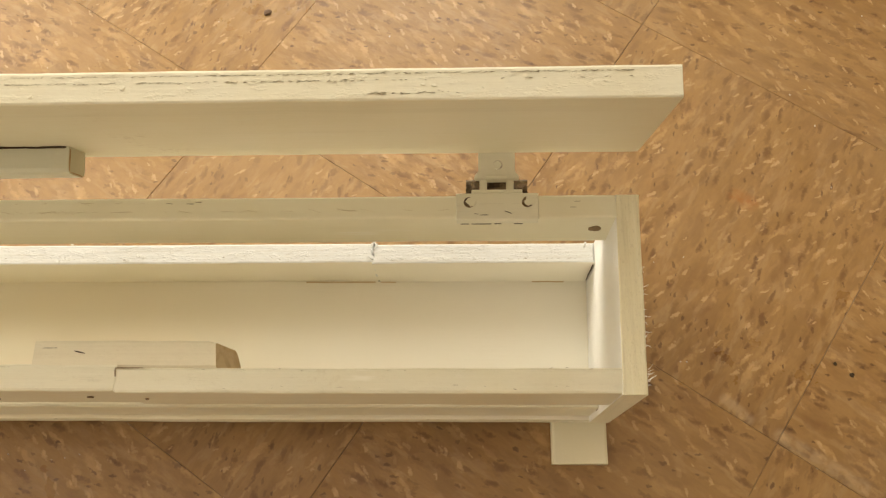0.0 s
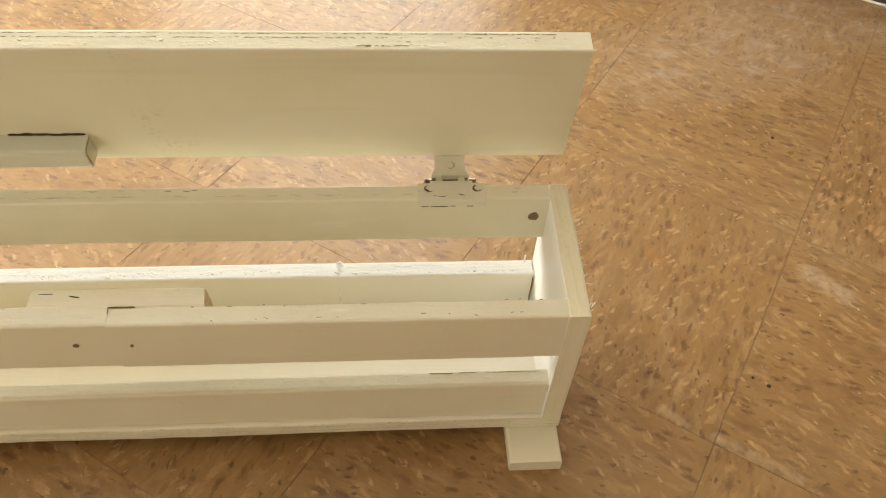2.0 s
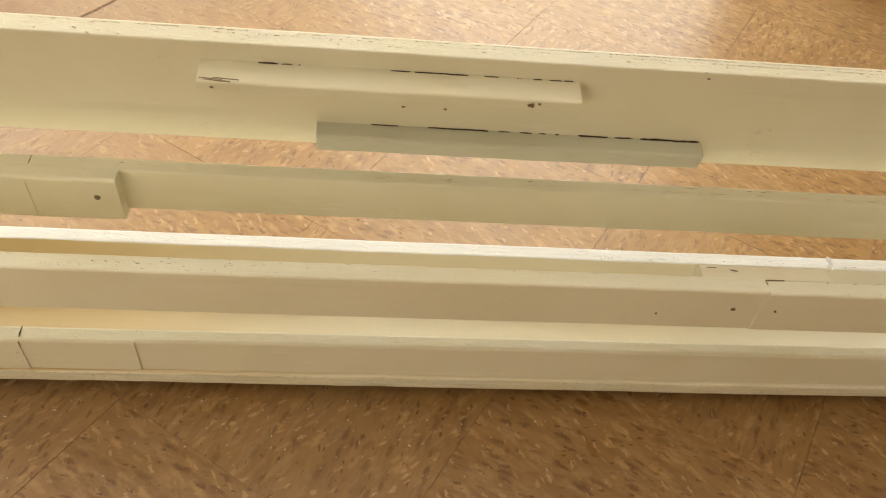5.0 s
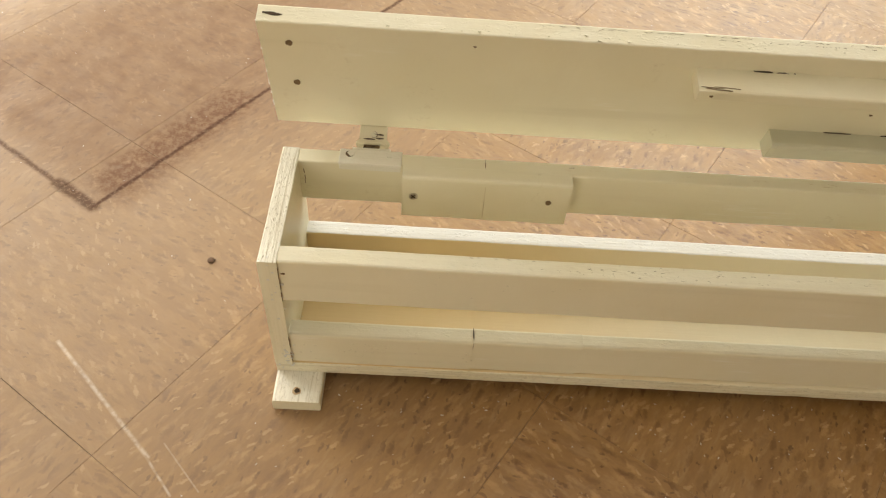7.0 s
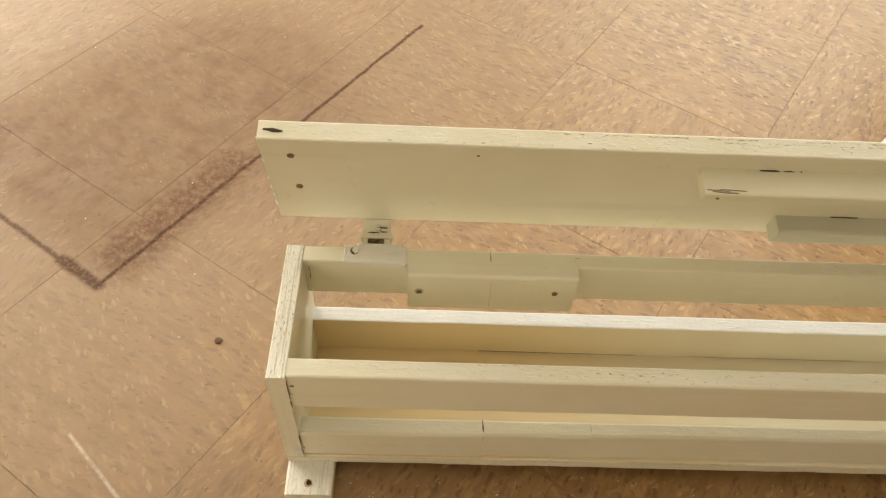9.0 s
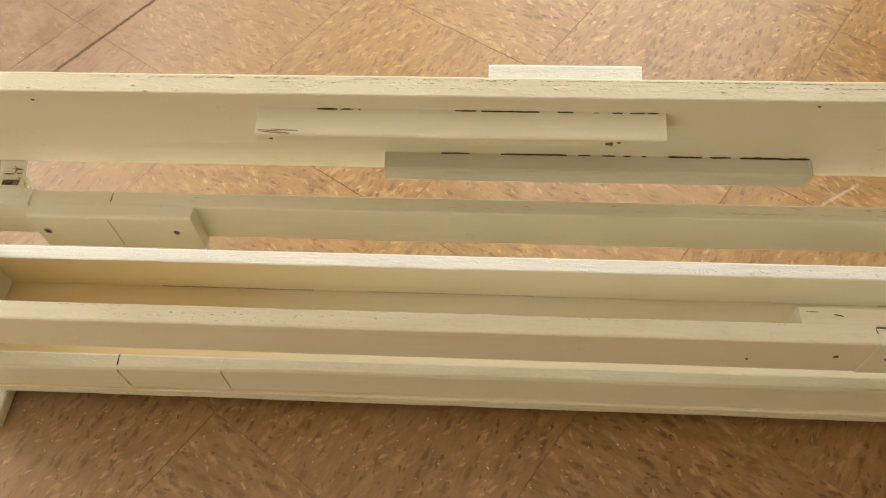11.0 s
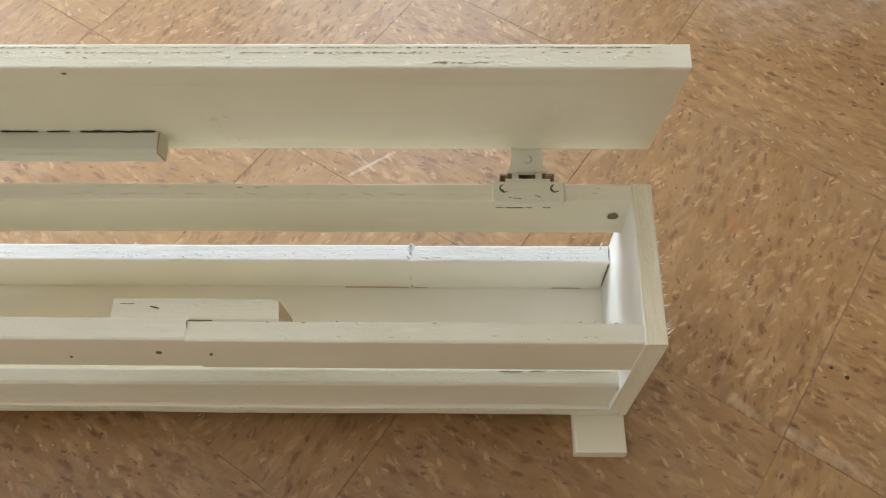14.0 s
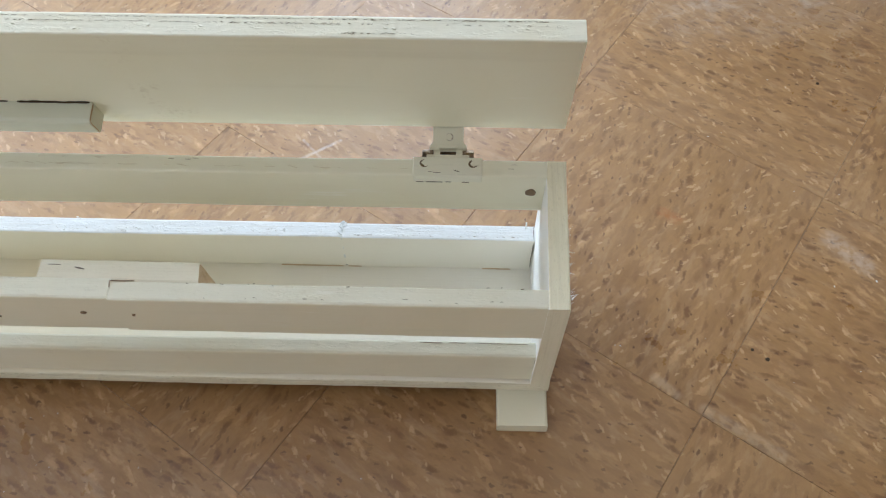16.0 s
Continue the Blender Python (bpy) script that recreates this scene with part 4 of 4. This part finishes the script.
crack(by_name["lower_front_rail"][-1], (-END - 0.0008, 0.0018, 0.0835), (-END - 0.0010, 0.0018, 0.0640), 0.0005, (0, -1, 0), "crack", hole_brown)
for z0, z1, w in ((0.179, 0.150, 0.0003), (0.146, 0.133, 0.0004), (0.077, 0.060, 0.0004), (0.052, 0.036, 0.0006)):
    crack(panel_left, (-LEN + END, -0.0026, z0), (-LEN + END + 0.0003, -0.0026, z1), w, (0, -1, 0), "crack", hole_brown)
for x0, x1, w in ((-0.118, -0.098, 0.0004), (-0.093, -0.078, 0.0003), (-0.070, -0.024, 0.00025)):
    crack(by_name["lower_front_rail"][-1], (x0, 0.0145, 0.0842), (x1, 0.0143, 0.0844), w, (0, 0, 1), "crack", hole_brown)
for x0, x1, w in ((-0.262, -0.200, 0.0003), (-0.195, -0.182, 0.0009), (-0.062, -0.034, 0.0007)):
    crack(low_right, (x0, DEEP - RAIL - 0.0016, 0.0350), (x1, DEEP - RAIL - 0.0016, 0.0346), w, (0, -1, 0), "stain", wood_pale)
# torn fibres on the cut edge of the end panel
bm = bmesh.new()
for n in range(26):
    y = random.choice((random.uniform(0.03, 0.085), random.uniform(0.002, 0.03)))
    p = Vector((random.uniform(-0.001, 0.0004), y, TOP - random.uniform(0.0, 0.004)))
    way = Vector((random.uniform(0.3, 1), random.uniform(-0.8, 0.8), random.uniform(-0.1, 0.9))).normalized()
    bend = Vector((0, random.uniform(-1, 1), random.uniform(-0.6, 0.6)))
    length, w = random.uniform(0.0025, 0.0062), random.uniform(0.0002, 0.00042)
    prev = None
    for i in range(5):
        f = i / 4
        c = p + way * length * f + bend * length * 0.5 * f * f
        ring = [bm.verts.new(c + Vector(o) * w * (1.15 - f)) for o in ((0, 1, 0), (0.5, -0.5, 0.8), (-0.5, -0.5, -0.8))]
        if prev:
            for j in range(3):
                bm.faces.new((prev[j], prev[(j + 1) % 3], ring[(j + 1) % 3], ring[j]))
        prev = ring
part("splinters", bm, white_y, panel_right, "torn pale wood fibres")

bm = bmesh.new()
for n in range(34):
    up_lid = random.choice((random.uniform(0.02, TALL), random.uniform(0.05, 0.075)))
    c = LID @ Vector((-LEN - 0.0092, -random.uniform(0.0, 0.003), up_lid))
    disc(c, (-1, -0.5, 0), random.uniform(0.0005, 0.0016), 0.0008, 6, bm, 0.6, random.uniform(0.3, 0.9))
tagged(part("ragged_paint", bm, white_y, lid), "", "", "", "stuff")

# ---- bits on the floor ----
dirt = wall_paint("dry_dirt", (0.13, 0.075, 0.045, 1))


def crumb(x, y, r, material, label, flat=0.45):
    bm = bmesh.new()
    bmesh.ops.create_icosphere(bm, subdivisions=2, radius=r)
    for v in bm.verts:
        v.co *= 1 + 0.45 * noise.noise(v.co * (0.9 / r) + Vector((x * 40, y * 40, 0)))
        v.co.z = max(v.co.z * flat, -r * flat * 0.6)
    low = min(v.co.z for v in bm.verts)
    for v in bm.verts:
        v.co.z -= low
    ob = part("crumb", bm, material)
    ob.location = (x, y, 0.0)
    return tagged(ob, label, "crumb", "crumbs on the floor")


for x, y, r in ((-1.318, 0.144, 0.0042), (-0.331, 0.429, 0.0040), (0.218, 0.042, 0.0022), (0.205, 0.052, 0.0016), (0.348, 0.407, 0.0020), (-1.02, 0.93, 0.006)):
    crumb(x, y, r, dirt if r > 0.0039 else gap_dark, "small dark brown crumb of dirt on the tiles")
crumb(0.537, 0.771, 0.0065, wall_mat, "white flake of plaster lying by the wall", 0.6)
bm = bmesh.new()
for n in range(260):
    x, y = random.uniform(-1.75, 0.65), random.uniform(-0.30, 0.75)
    if -1.23 < x < 0.01 and -0.004 < y < 0.14:
        continue
    r = random.uniform(0.00025, 0.0007)
    a = random.uniform(0, 3.1)
    c, t = Vector((x, y, 0)), Vector((math.cos(a), math.sin(a), 0)) * r * random.choice((1, 1, 2.5))
    o = Vector((-math.sin(a), math.cos(a), 0)) * r
    base_ring = [bm.verts.new(c + q) for q in (t, o, -t, -o)]
    tip = bm.verts.new(c + Vector((0, 0, r)))
    for i in range(4):
        bm.faces.new((base_ring[i], base_ring[(i + 1) % 4], tip))
for n in range(110):
    x, y = random.uniform(-1.32, -0.45), -0.004 - abs(random.gauss(0, 0.05))
    if x < -LEN + 0.05 and y > -0.042:
        continue
    r = random.uniform(0.0004, 0.0010)
    a = random.uniform(0, 3.1)
    c, t = Vector((x, y, 0)), Vector((math.cos(a), math.sin(a), 0)) * r * random.choice((1, 1.5, 2.5))
    o = Vector((-math.sin(a), math.cos(a), 0)) * r * 0.6
    base_ring = [bm.verts.new(c + q) for q in (t, o, -t, -o)]
    tip = bm.verts.new(c + Vector((0, 0, r)))
    for i in range(4):
        bm.faces.new((base_ring[i], base_ring[(i + 1) % 4], tip))
tagged(part("sawdust", bm, white_x), "fine pale grains of sawdust scattered on the tiles", "sawdust", "", "stuff")


# ---- floor tiles ----
SIDE = 0.3048
GAP = 0.0002


def tile_mesh():
    bm = bmesh.new()
    h, c = SIDE / 2 - GAP / 2, 0.0002
    lo = [bm.verts.new((x * h, y * h, -0.003)) for x, y in ((-1, -1), (1, -1), (1, 1), (-1, 1))]
    md = [bm.verts.new((x * h, y * h, -c)) for x, y in ((-1, -1), (1, -1), (1, 1), (-1, 1))]
    hi = [bm.verts.new((x * (h - c), y * (h - c), 0)) for x, y in ((-1, -1), (1, -1), (1, 1), (-1, 1))]
    bm.faces.new(hi)
    for a, b in ((lo, md), (md, hi)):
        for i in range(4):
            bm.faces.new((a[i], a[(i + 1) % 4], b[(i + 1) % 4], b[i]))
    me = bpy.data.meshes.new("tile")
    bm.to_mesh(me)
    bm.free()
    me.materials.append(tile_mat)
    return me


TILE = tile_mesh()
random.seed(5)
for i in range(-10, 5):
    for j in range(-8, 12):
        u, v = 0.068 + (i + 0.5) * SIDE, -0.130 + (j + 0.5) * SIDE
        if u + SIDE / 2 > WALL_U + 0.1 or u < U0 or v < V0 or v > V1:
            continue
        place = room(u, v)
        tile = new("tile", TILE)
        tile.parent = floor
        tile.matrix_parent_inverse = floor.matrix_world.inverted()
        tile.matrix_basis = Matrix.Translation(place) @ Matrix.Rotation(TURN + radians(90 * ((i + j) % 2)) + radians(180 * ((i * 3 + j * 5) % 4 // 2)), 4, "Z") @ Matrix.Diagonal((1 - random.choice((0.0, 0.0, 0.0002, 0.0004, 0.0009)), 1 - random.choice((0.0, 0.0, 0.0002, 0.0004, 0.0009)), 1, 1))
